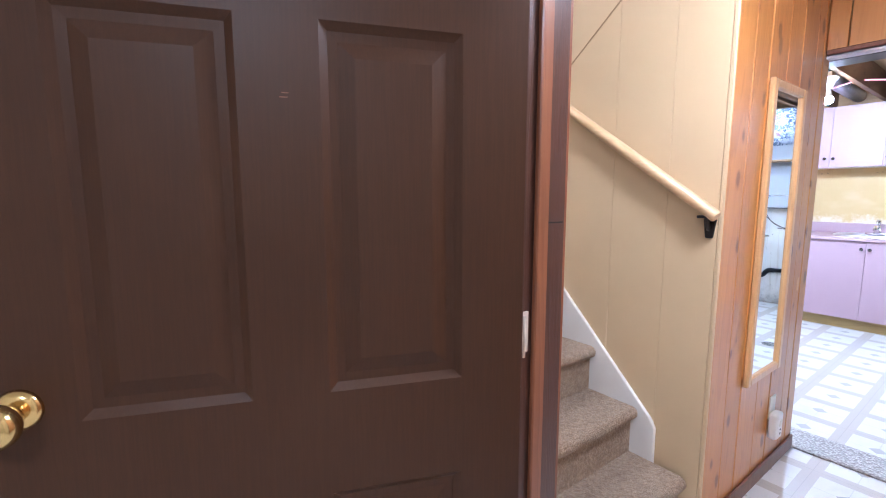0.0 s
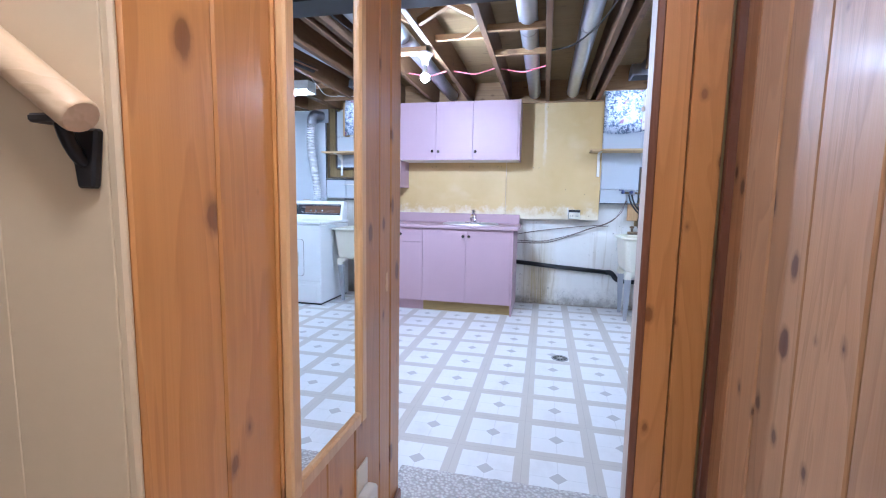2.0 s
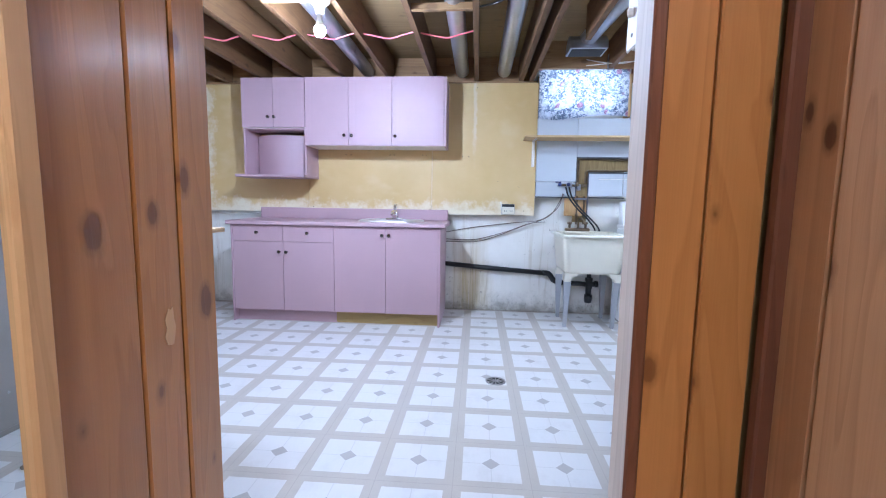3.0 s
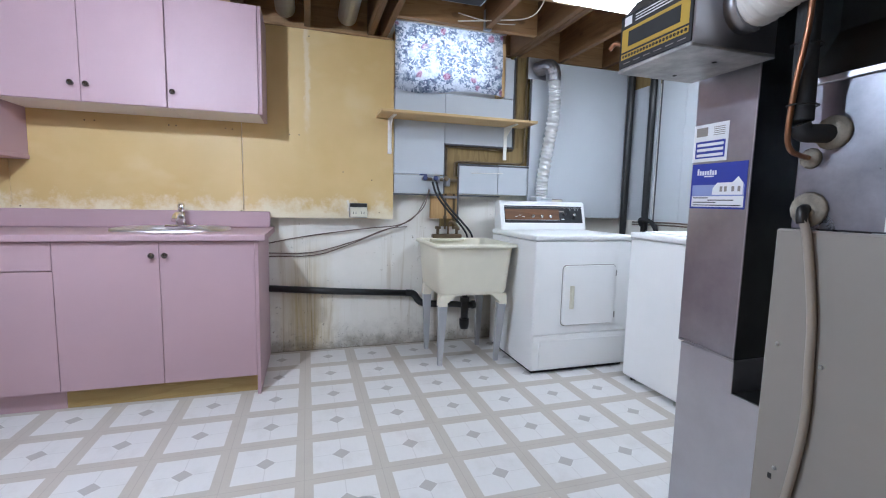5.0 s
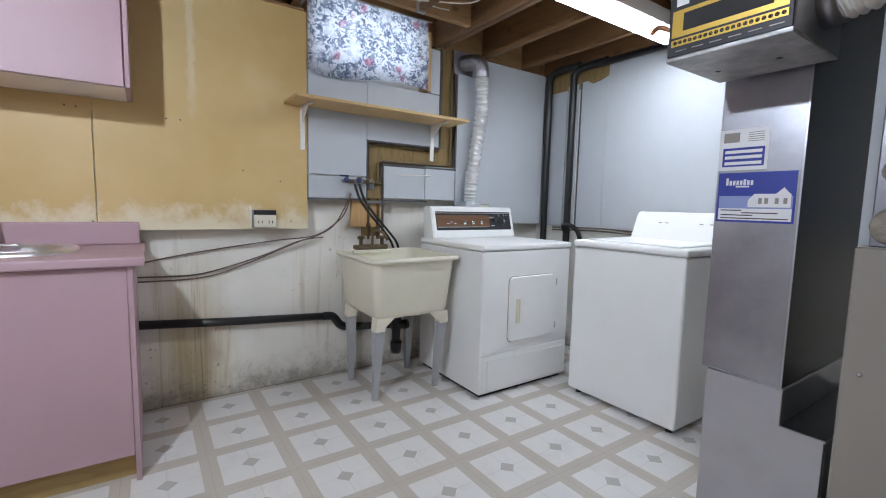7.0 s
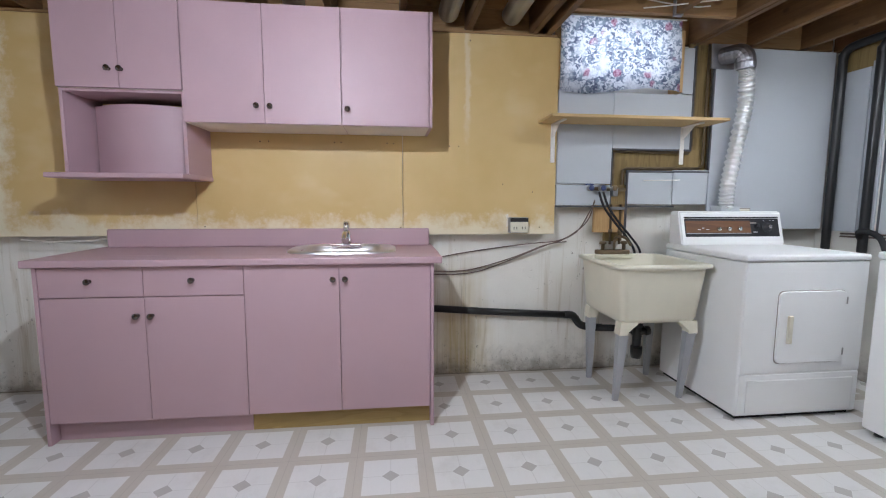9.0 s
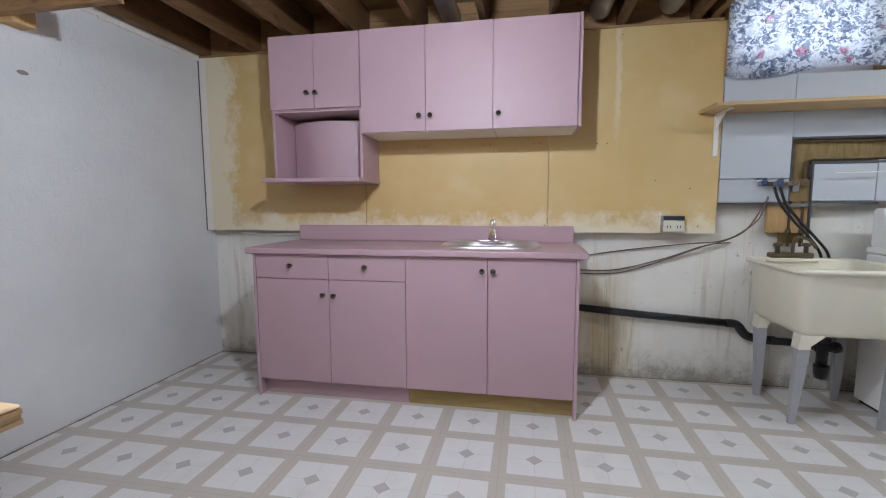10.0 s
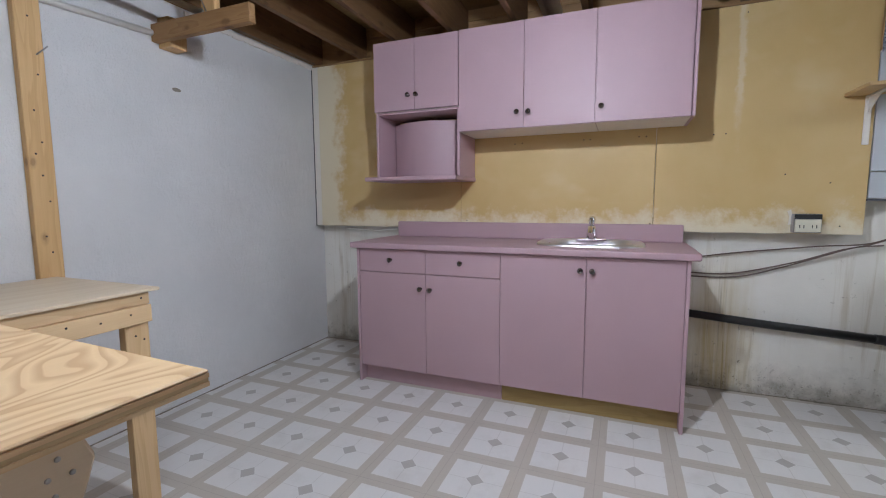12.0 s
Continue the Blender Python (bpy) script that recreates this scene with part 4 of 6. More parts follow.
for lo, hi in (((BOARD, -0.146, 1.17), (BOARD + 0.022, -0.136, 1.545)), ((BOARD, -0.70, 1.530), (BOARD + 0.022, -0.136, 1.542)), ((BOARD, -0.70, 1.54), (BOARD + 0.022, -0.688, 2.215)),
               ((BOARD, -0.845, 1.405), (BOARD + 0.022, -0.835, 2.215)), ((BOARD, -0.845, 1.385), (BOARD + 0.022, -0.25, 1.400)), ((BOARD, -0.262, 0.95), (BOARD + 0.022, -0.252, 1.39))):
    part("caulk_edge", box(lo, hi, 0.003), BLUE_DARK, wall_east)
# dark strips painted in as the shade below the board ledges
part("ledge_shadow_gap", box((BOARD + 0.004, -0.138, 1.152), (BOARD + 0.02, 0.24, 1.164)), BLUE_DARK, wall_east)
part("ledge_shadow_gap", box((BOARD + 0.004, -0.60, 1.152), (BOARD + 0.02, -0.26, 1.164)), BLUE_DARK, wall_east)
# boards on the south wall
for x0, x1, z1 in ((5.16, 6.03, 2.235), (6.032, 6.265, 2.105), (3.9, 5.155, 2.235), (6.30, 6.40, 2.10), (6.41, 6.59, 2.07)):
    part("board", box((x0, SOUTH, 0.99), (x1, SOUTH + 0.014, z1), 0.0015), BLUE_BOARD, wall_south, "pale blue painted wall board")
part("caulk_edge", box((6.263, SOUTH, 0.99), (6.280, SOUTH + 0.016, 2.1), 0.003), BLUE_DARK, wall_south)
part("recess_back", box((6.03, SOUTH + 0.0005, 2.06), (6.59, SOUTH + 0.006, 2.238)), CHANNEL, wall_south, "dark bare wood where the pipes enter the wall")
flap = [(6.045, 2.10), (6.10, 2.085), (6.16, 2.075), (6.20, 2.095), (6.17, 2.115), (6.09, 2.125)]
part("torn_flap", prism(flap, "y", SOUTH + 0.015, SOUTH + 0.024), CHANNEL, wall_south, "torn brown board edge beside the pipes")
for z in (0.975, 0.955):
    single("wall_cable", tube(arc([(6.5, SOUTH + 0.015, z), (6.0, SOUTH + 0.02, z + 0.012), (5.4, SOUTH + 0.015, z - 0.006), (4.8, SOUTH + 0.02, z)]), 0.006, 6), WIRE_GREY, "thin grey cable under the wall boards", "cable", "wall cables")


# ---- laundry: window, curtain, shelf ----
def basement_window():
    w = tagged(new("window_1"), "small high basement window behind a curtain", "window", kind="structure")
    x0, x1 = 6.76, 6.81
    for lo, hi in (((x0, WIN_Y0, WIN_Z0), (x1, WIN_Y1, WIN_Z0 + 0.04)), ((x0, WIN_Y0, WIN_Z1 - 0.04), (x1, WIN_Y1, WIN_Z1)),
                   ((x0, WIN_Y0, WIN_Z0 + 0.04), (x1, WIN_Y0 + 0.04, WIN_Z1 - 0.04)), ((x0, WIN_Y1 - 0.04, WIN_Z0 + 0.04), (x1, WIN_Y1, WIN_Z1 - 0.04))):
        part("window_frame", box(lo, hi, 0.004), WHITE_TRIM, w)
    pane = part("pane", box((6.782, WIN_Y0 + 0.04, WIN_Z0 + 0.04), (6.786, WIN_Y1 - 0.04, WIN_Z1 - 0.04)), GLASS, w)
    pane.visible_shadow = False
    for y0, y1 in ((-0.605, -0.57), (0.23, 0.242)):
        part("side_casing", box((6.59, y0, 1.91), (6.699, y1, 2.30), 0.003), STUD, w, "raw wooden window casing")


basement_window()
lamp = bpy.data.lights.new("window_daylight", "AREA")
lamp.shape, lamp.size, lamp.size_y, lamp.energy, lamp.color = "RECTANGLE", 1.1, 0.55, 15.0, (0.86, 0.93, 1.0)
new("window_daylight", lamp).matrix_world = look((7.35, -0.17, 2.40), (6.6, -0.17, 2.12))


def curtain():
    c = thing("window_curtain", (6.585, -0.17, 2.35), "short floral curtain, white with blue and rose print", "curtain")
    bm = bmesh.new()
    ni, nj, y0, y1 = 48, 24, -0.575, 0.245
    g = []
    for i in range(ni + 1):
        s, col = i / ni, []
        for j in range(nj + 1):
            t = j / nj
            low = 1.915 + 0.035 * math.sin(s * 5.0 + 0.6) * (0.6 + 0.4 * s) - 0.02 * (1 - s)
            z = 2.36 + (low - 2.36) * t
            x = 6.588 - 0.008 * math.sin(s * 31 + 0.5 * math.sin(t * 4)) * (0.5 + 0.7 * t) - 0.006 * noise.noise((s * 6, t * 3, 2)) - 0.012 * t
            col.append(bm.verts.new((x, y0 + (y1 - y0) * s + 0.006 * noise.noise((s * 4, t * 5, 7)), z)))
        g.append(col)
    for i in range(ni):
        for j in range(nj):
            bm.faces.new((g[i][j], g[i + 1][j], g[i + 1][j + 1], g[i][j + 1])).smooth = True
    part("cloth", bm, FLORAL, c)
    part("rod", tube([(6.585, -0.60, 2.362), (6.585, 0.255, 2.362)], 0.005, 8), PLASTIC_WHITE, c)


curtain()


def wall_shelf():
    s = thing("wall_shelf", (6.5, -0.17, 1.69), "plain particle board shelf on white angle brackets", "shelf")
    part("board", box((6.345, -0.765, 1.688), (6.597, 0.375, 1.706), 0.002), SHELF_WOOD, s)
    for y in (0.275, -0.625):
        b = part("bracket", box((6.588, y - 0.014, 1.44), (6.598, y + 0.014, 1.687), 0.003), WHITE_TRIM, s, "white angle bracket")
        part("arm", box((6.40, y - 0.012, 1.678), (6.59, y + 0.012, 1.687), 0.002), WHITE_TRIM, b)
        part("gusset", prism([(6.588, 1.60), (6.588, 1.678), (6.47, 1.678)], "y", y - 0.002, y + 0.002), WHITE_TRIM, b)


wall_shelf()
single("towel_peg", tube([(6.60, -0.60, 1.335), (6.56, -0.60, 1.335), (6.555, -0.50, 1.332), (6.555, -0.34, 1.328)], 0.004, 6), WHITE_TRIM, "thin white wire rod on the wall", "rod")


# ---- laundry: plumbing on the far wall ----
def supply_pipes():
    p = thing("water_pipes", (6.63, -0.2, 0.9), "old copper supply pipes and valves above the tub", "pipes")
    part("pipe", tube([(6.632, -0.165, 0.90), (6.632, -0.165, 1.515), (6.632, -0.205, 1.525), (6.632, -0.70, 1.518), (6.632, -0.72, 1.54), (6.632, -0.72, 2.24)], 0.008, 8), OLD_COPPER, p)
    part("pipe", tube([(6.632, -0.232, 0.90), (6.632, -0.232, 1.40), (6.632, -0.26, 1.415), (6.632, -0.78, 1.418), (6.632, -0.81, 1.44), (6.632, -0.81, 2.24)], 0.008, 8), OLD_COPPER, p)
    part("manifold", tube([(6.60, 0.02, 1.275), (6.60, -0.24, 1.27)], 0.012, 8), OLD_COPPER, p)
    for y, mat in ((0.02, WIRE_BLUE), (-0.06, WIRE_BLUE), (-0.14, OLD_COPPER)):
        v = part("valve", lathe([(0.014, -0.02), (0.016, 0.0), (0.011, 0.012), (0.007, 0.03)], Matrix.Translation((6.575, y, 1.275)) @ Matrix.Rotation(radians(-90), 4, "Y"), 10), NAIL, p)
        part("handwheel", lathe([(0.014, 0.0), (0.019, 0.004), (0.016, 0.009), (0.005, 0.011)], Matrix.Translation((6.548, y, 1.278)) @ Matrix.Rotation(radians(-90), 4, "Y"), 10), mat, v)
    for dy, y1 in ((0.0, -0.34), (-0.03, -0.38)):
        part("hose", tube(arc([(6.565, -0.04 + dy, 1.255), (6.55, -0.07 + dy, 1.16), (6.56, -0.15 + dy, 1.06), (6.60, -0.26 + dy, 0.96), (6.635, y1, 0.87), (6.645, y1 - 0.03, 0.78)]), 0.008, 8), RUBBER, p, "black rubber washer hose")
    # orange block added in place of a rusty pinkish wall stain
    part("backing_block", box((6.64, -0.27, 0.98), (6.668, -0.05, 1.29), 0.003), STUD, p)
    fa = part("faucet", box((6.585, -0.29, 0.835), (6.64, -0.06, 0.865), 0.006), OLD_COPPER, p, "corroded brass tub faucet")
    part("spout", tube(arc([(6.60, -0.18, 0.86), (6.58, -0.18, 0.95), (6.50, -0.20, 0.955), (6.44, -0.21, 0.91)]), 0.009, 8), OLD_COPPER, fa)
    for y in (-0.10, -0.25):
        part("tap_handle", lathe([(0.012, 0.0), (0.012, 0.04), (0.024, 0.045), (0.022, 0.06), (0.006, 0.064)], Matrix.Translation((6.60, y, 0.862)), 10), OLD_COPPER, fa)
    part("clamp", box((6.585, -0.105, 1.245), (6.625, -0.07, 1.30), 0.005), GALV, p)
    part("clamp", box((6.585, -0.185, 1.225), (6.622, -0.150, 1.285), 0.005), GALV, p)
    part("valve_lever", box((6.545, 0.005, 1.296), (6.560, 0.062, 1.306), 0.003), WIRE_BLUE, p, "blue valve lever")
    for y in (-0.165, -0.232):
        part("union", lathe([(0.013, 0.0), (0.015, 0.012), (0.013, 0.03)], Matrix.Translation((6.632, y, 0.975)), 8), OLD_COPPER, p)
        part("union", lathe([(0.012, 0.0), (0.014, 0.010), (0.012, 0.025)], Matrix.Translation((6.632, y, 1.19)), 8), OLD_COPPER, p)
    part("strap", box((6.612, -0.255, 1.135), (6.642, -0.145, 1.155), 0.003), GALV, p)
    part("ledge", box((6.575, -0.31, 0.812), (6.64, -0.04, 0.834), 0.005), CREAM, p, "cream tub ledge under the faucet")


supply_pipes()


def waste_pipe():
    p = thing("waste_pipe", (6.64, 0.4, 0.38), "black plastic drain pipe along the concrete wall", "pipe")
    part("pipe", tube([(6.66, 1.20, 0.487), (6.66, 0.62, 0.44), (6.66, 0.12, 0.408)], 0.024, 12), ABS, p)
    part("elbow", tube(arc([(6.66, 0.13, 0.409), (6.655, 0.07, 0.40), (6.645, 0.02, 0.34), (6.63, -0.04, 0.325), (6.60, -0.12, 0.325)]), 0.027, 12), ABS, p)
    part("pipe", tube(arc([(6.60, -0.10, 0.325), (6.575, -0.22, 0.325), (6.53, -0.29, 0.325), (6.50, -0.292, 0.325)]), 0.024, 12), ABS, p)
    part("tailpiece", tube([(6.40, -0.258, 0.50), (6.40, -0.258, 0.40)], 0.021, 12), ABS, p)
    part("tee", tube([(6.40, -0.258, 0.405), (6.40, -0.258, 0.24)], 0.027, 14), ABS, p)
    part("slip_nut", tube([(6.40, -0.258, 0.385), (6.40, -0.258, 0.415)], 0.035, 10, smooth=False), ABS, p)
    part("cap", tube([(6.40, -0.258, 0.255), (6.40, -0.258, 0.21), (6.40, -0.258, 0.18)], 0.036, 14, radii=[0.036, 0.036, 0.030]), ABS, p)
    part("branch", tube([(6.40, -0.25, 0.352), (6.40, -0.330, 0.358)], 0.024, 12), ABS, p)
    part("branch_cap", tube([(6.40, -0.312, 0.357), (6.40, -0.338, 0.359)], 0.031, 12), ABS, p)
    part("pipe", tube([(6.53, -0.30, 0.325), (6.40, -0.265, 0.322)], 0.024, 12), ABS, p)


waste_pipe()
for line in ([(6.69, 1.10, 0.795), (6.685, 0.90, 0.835), (6.68, 0.65, 0.872), (6.66, 0.40, 0.905), (6.62, 0.20, 0.930), (6.60, 0.08, 1.00), (6.59, 0.01, 1.08), (6.58, -0.02, 1.20)],
             [(6.69, 1.10, 0.725), (6.69, 0.90, 0.720), (6.685, 0.75, 0.738), (6.67, 0.50, 0.812), (6.65, 0.32, 0.885), (6.63, 0.18, 0.930), (6.605, 0.07, 1.005), (6.595, -0.03, 1.19)],
             [(6.69, 1.10, 0.700), (6.69, 0.88, 0.700), (6.685, 0.72, 0.722), (6.67, 0.52, 0.795), (6.65, 0.34, 0.872), (6.66, 0.24, 0.905), (6.69, 0.12, 0.915)]):
    single("wall_cable", tube(arc(line), 0.0042, 6), WIRE_GREY, "thin dark cable sagging along the concrete wall", "cable", "wall cables")
single("wall_cable", tube(arc([(6.595, 3.45, 0.955), (6.59, 3.25, 0.945), (6.59, 3.05, 0.952), (6.595, 2.95, 0.968)]), 0.005, 6), WIRE_WHITE, "pale cable under the yellow board", "cable", "wall cables")


def wall_outlet():
    o = thing("wall_outlet", (6.585, 0.5, 1.0), "bare ivory outlet box at the board's edge", "outlet")
    part("box", box((6.55, 0.437, 0.985), (6.60, 0.56, 1.085), 0.003), GALV, o)
    part("face", box((6.544, 0.440, 0.988), (6.551, 0.557, 1.057), 0.003), CREAM_PLASTIC, o)
    part("gap", box((6.543, 0.440, 1.0585), (6.5505, 0.557, 1.0835)), DARK_SLOT, o)
    part("torn_flap", prism([(0.558, 1.03), (0.572, 1.024), (0.568, 1.07), (0.578, 1.098), (0.564, 1.108), (0.559, 1.09)], "x", 6.590, 6.5995), OFFWHITE, o, "torn pale board edge beside the box")
    for y in (0.47, 0.525):
        for dy in (-0.009, 0.009):
            part("slot", box((6.5425, y + dy - 0.002, 1.010), (6.545, y + dy + 0.002, 1.026)), DARK_SLOT, o)


wall_outlet()


# ---- laundry: kitchenette ----
def knob(parent, x, y, z):
    k = part("knob", lathe([(0.006, 0.0), (0.006, 0.012), (0.014, 0.018), (0.0155, 0.024), (0.012, 0.029), (0.002, 0.031)], Matrix.Translation((x, y, z)) @ Matrix.Rotation(radians(-90), 4, "Y"), 16), KNOB, parent, "dark polished metal knob")
    part("knob_plate", lathe([(0.010, 0.0), (0.010, 0.003), (0.006, 0.004)], Matrix.Translation((x, y, z)) @ Matrix.Rotation(radians(-90), 4, "Y"), 14), KNOB, k)


def front(name, parent, x, y0, y1, z0, z1, knob_at=None):
    d = part(name, box((x, y0 + 0.0015, z0 + 0.0015), (x + 0.018, y1 - 0.0015, z1 - 0.0015), 0.0012), PINK, parent)
    if knob_at:
        knob(d, x, *knob_at)
    return d


FRONT = 6.012
for y0, y1, left in ((2.04, 2.96, True), (1.12, 2.04, False)):
    cab = thing("base_cabinet", ((FRONT + BOARD) / 2, (y0 + y1) / 2, 0), "rose pink laminate base cabinet " + ("with two drawers over two doors" if left else "with two tall doors under the sink"), "cabinet", "pink base cabinets")
    mid = (y0 + y1) / 2
    part("body", box((FRONT + 0.020, y0, 0.105), (6.695, y1, 0.872)), PINK, cab)
    end = (y1, y1 + 0.018) if left else (y0 - 0.018, y0)
    part("end_panel", box((FRONT - 0.004, end[0] + 0.0005, 0.0), (6.695, end[1], 0.872), 0.001), PINK, cab)
    part("toe_kick", box((FRONT + 0.055, y0 + 0.001, 0.0), (FRONT + 0.073, y1 - 0.001, 0.105)), PINK if left else KICK_WOOD, cab, "" if left else "bare wooden kick board")
    if left:
        for a, b in ((mid, y1), (y0, mid)):
            front("drawer", cab, FRONT, a, b, 0.728, 0.872, ((a + b) / 2 + 0.005, 0.806))
        front("door", cab, FRONT, mid, y1, 0.108, 0.726, (mid + 0.033, 0.637))
        front("door", cab, FRONT, y0, mid, 0.108, 0.726, (mid - 0.033, 0.635))
    else:
        front("door", cab, FRONT, mid, y1, 0.108, 0.872, (mid + 0.030, 0.800))
        front("door", cab, FRONT, y0, mid, 0.108, 0.872, (mid - 0.030, 0.800))


def countertop():
    y0, y1 = 1.062, 3.015
    c = thing("countertop", (6.3, 2.0, 0.874), "rose pink laminate countertop with low backsplash", "countertop")
    sy0, sy1, sx0, sx1 = 1.355, 1.825, 6.16, 6.52
    bm = box((5.985, y0, 0.874), (sx0, y1, 0.910), 0.007, 2)
    box((sx0 - 0.001, y0, 0.8745), (sx1, sy0, 0.9098), bm=bm)
    box((sx0 - 0.001, sy1, 0.8745), (sx1, y1, 0.9098), bm=bm)
    box((sx1 - 0.001, y0, 0.8742), (6.695, y1, 0.9099), bm=bm)
    part("top", bm, PINK, c)
    part("backsplash", box((6.565, y0 + 0.018, 0.910), (6.597, y1 - 0.040, 1.018), 0.008, 2), PINK, c)


countertop()


def kitchen_sink():
    s = thing("kitchen_sink", (6.34, 1.59, 0.91), "small oval stainless steel sink with chrome tap", "sink")
    cx, cy, bm = 6.34, 1.59, bmesh.new()
    prof = ((0.298, 0.215, 0.9105), (0.294, 0.212, 0.920), (0.284, 0.204, 0.925), (0.252, 0.186, 0.924), (0.238, 0.176, 0.914), (0.215, 0.155, 0.83), (0.19, 0.135, 0.775), (0.03, 0.03, 0.765))
    n = 40
    rings = []
    for ry, rx, z in prof:
        ring = []
        for k in range(n):
            a = 2 * math.pi * k / n
            ca, sa = math.cos(a), math.sin(a)
            ring.append(bm.verts.new((cx + rx * math.copysign(abs(ca) ** 0.55, ca), cy + ry * math.copysign(abs(sa) ** 0.55, sa), z)))
        rings.append(ring)
    for a, b in zip(rings, rings[1:]):
        for k in range(n):
            bm.faces.new((a[k - 1], a[k], b[k], b[k - 1])).smooth = True
    bm.faces.new(rings[-1])
    bmesh.ops.recalc_face_normals(bm, faces=bm.faces[:])
    part("basin", bm, STEEL, s)
    part("drain_strainer", lathe([(0.032, 0.767), (0.03, 0.771), (0.004, 0.769)], Matrix.Translation((cx, cy, 0)), 16), CHROME, s)
    f = part("tap", box((6.475, 1.50, 0.915), (6.525, 1.68, 0.932), 0.008, 2), CHROME, s, "chrome single-lever tap")
    part("spout", tube(arc([(6.50, 1.59, 0.93), (6.50, 1.59, 0.970), (6.47, 1.59, 0.998), (6.39, 1.59, 0.995), (6.34, 1.59, 0.965)]), 0.014, 10), CHROME, f)
    part("tap_body", lathe([(0.030, 0.93), (0.027, 0.985), (0.022, 1.005), (0.006, 1.01)], Matrix.Translation((6.50, 1.59, 0)), 16), CHROME, f)
    part("lever", lathe([(0.014, 0.0), (0.018, 0.022), (0.021, 0.045), (0.015, 0.060), (0.003, 0.064)], Matrix.Translation((6.50, 1.59, 1.005)) @ Matrix.Rotation(radians(14), 4, "Y"), 12), CHROME, f)


kitchen_sink()
UF = 6.262


def upper_cabinet(y0, y1, z0, z1, label, doors, side=None):
    c = thing("wall_cabinet", (6.43, (y0 + y1) / 2, z0), label, "cabinet", "pink wall cabinets")
    part("body", box((UF + 0.020, y0, z0), (BOARD - 0.001, y1, z1 - 0.002)), PINK, c)
    for a, b, kn in doors:
        front("door", c, UF, a, b, z0 - 0.004, z1, kn)
    part("underside", box((UF + 0.022, y0 + 0.002, z0 - 0.004), (BOARD - 0.002, y1 - 0.002, z0 - 0.0005)), OFFWHITE, c, "cream unfinished underside")
    return c


upper_cabinet(1.575, 2.378, 1.596, 2.198, "rose pink laminate wall cabinet with two doors", ((1.975, 2.378, (2.012, 1.682)), (1.578, 1.975, (1.944, 1.680))))
c = upper_cabinet(1.105, 1.574, 1.596, 2.198, "rose pink laminate wall cabinet with one door", ((1.108, 1.575, (1.545, 1.676)),))
part("end_panel", box((UF + 0.002, 1.088, 1.592), (BOARD - 0.001, 1.1045, 2.198), 0.001), PINK, c)
micro = upper_cabinet(2.380, 2.978, 1.756, 2.196, "rose pink wall cabinet above an open cubby", ((2.679, 2.978, (2.722, 1.845)), (2.381, 2.679, (2.664, 1.844))))
part("side_panel", box((UF + 0.030, 2.381, 1.325), (BOARD - 0.001, 2.398, 1.755)), PINK, micro)
part("side_panel", box((UF + 0.022, 2.960, 1.325), (BOARD - 0.001, 2.977, 1.755)), PINK, micro)
part("cubby_ceiling", box((UF + 0.024, 2.398, 1.738), (BOARD - 0.002, 2.960, 1.7515)), PINK, micro)
bow = [(6.515 - 0.105 * math.sin(math.pi * k / 54), 2.400 + 0.550 * k / 54) for k in range(55)]
part("bowed_sheet", prism(bow + [(x + 0.006, y) for x, y in reversed(bow)], "z", 1.3265, 1.705), PINK, micro, "thin pink sheet bowed forward inside the cubby")
part("shelf", box((6.205, 2.375, 1.300), (BOARD - 0.001, 3.03, 1.326), 0.004), PINK, micro, "pink shelf with projecting front edge")
for y, z in ((1.30, 1.545), (1.34, 1.546), (1.62, 1.545), (1.66, 1.545), (2.05, 1.545), (2.10, 1.543), (0.95, 1.535), (0.89, 1.535), (0.60, 1.30), (0.40, 1.25), (0.34, 1.72), (0.345, 1.02), (1.26, 1.02), (2.44, 1.03), (0.82, 2.18)):
    single("wall_screw", lathe([(0.004, 0), (0.003, 0.002)], Matrix.Translation((BOARD, y, z)) @ Matrix.Rotation(radians(-90), 4, "Y"), 8), BLACK, "small dark screw head in the board", "screw", "board screws")


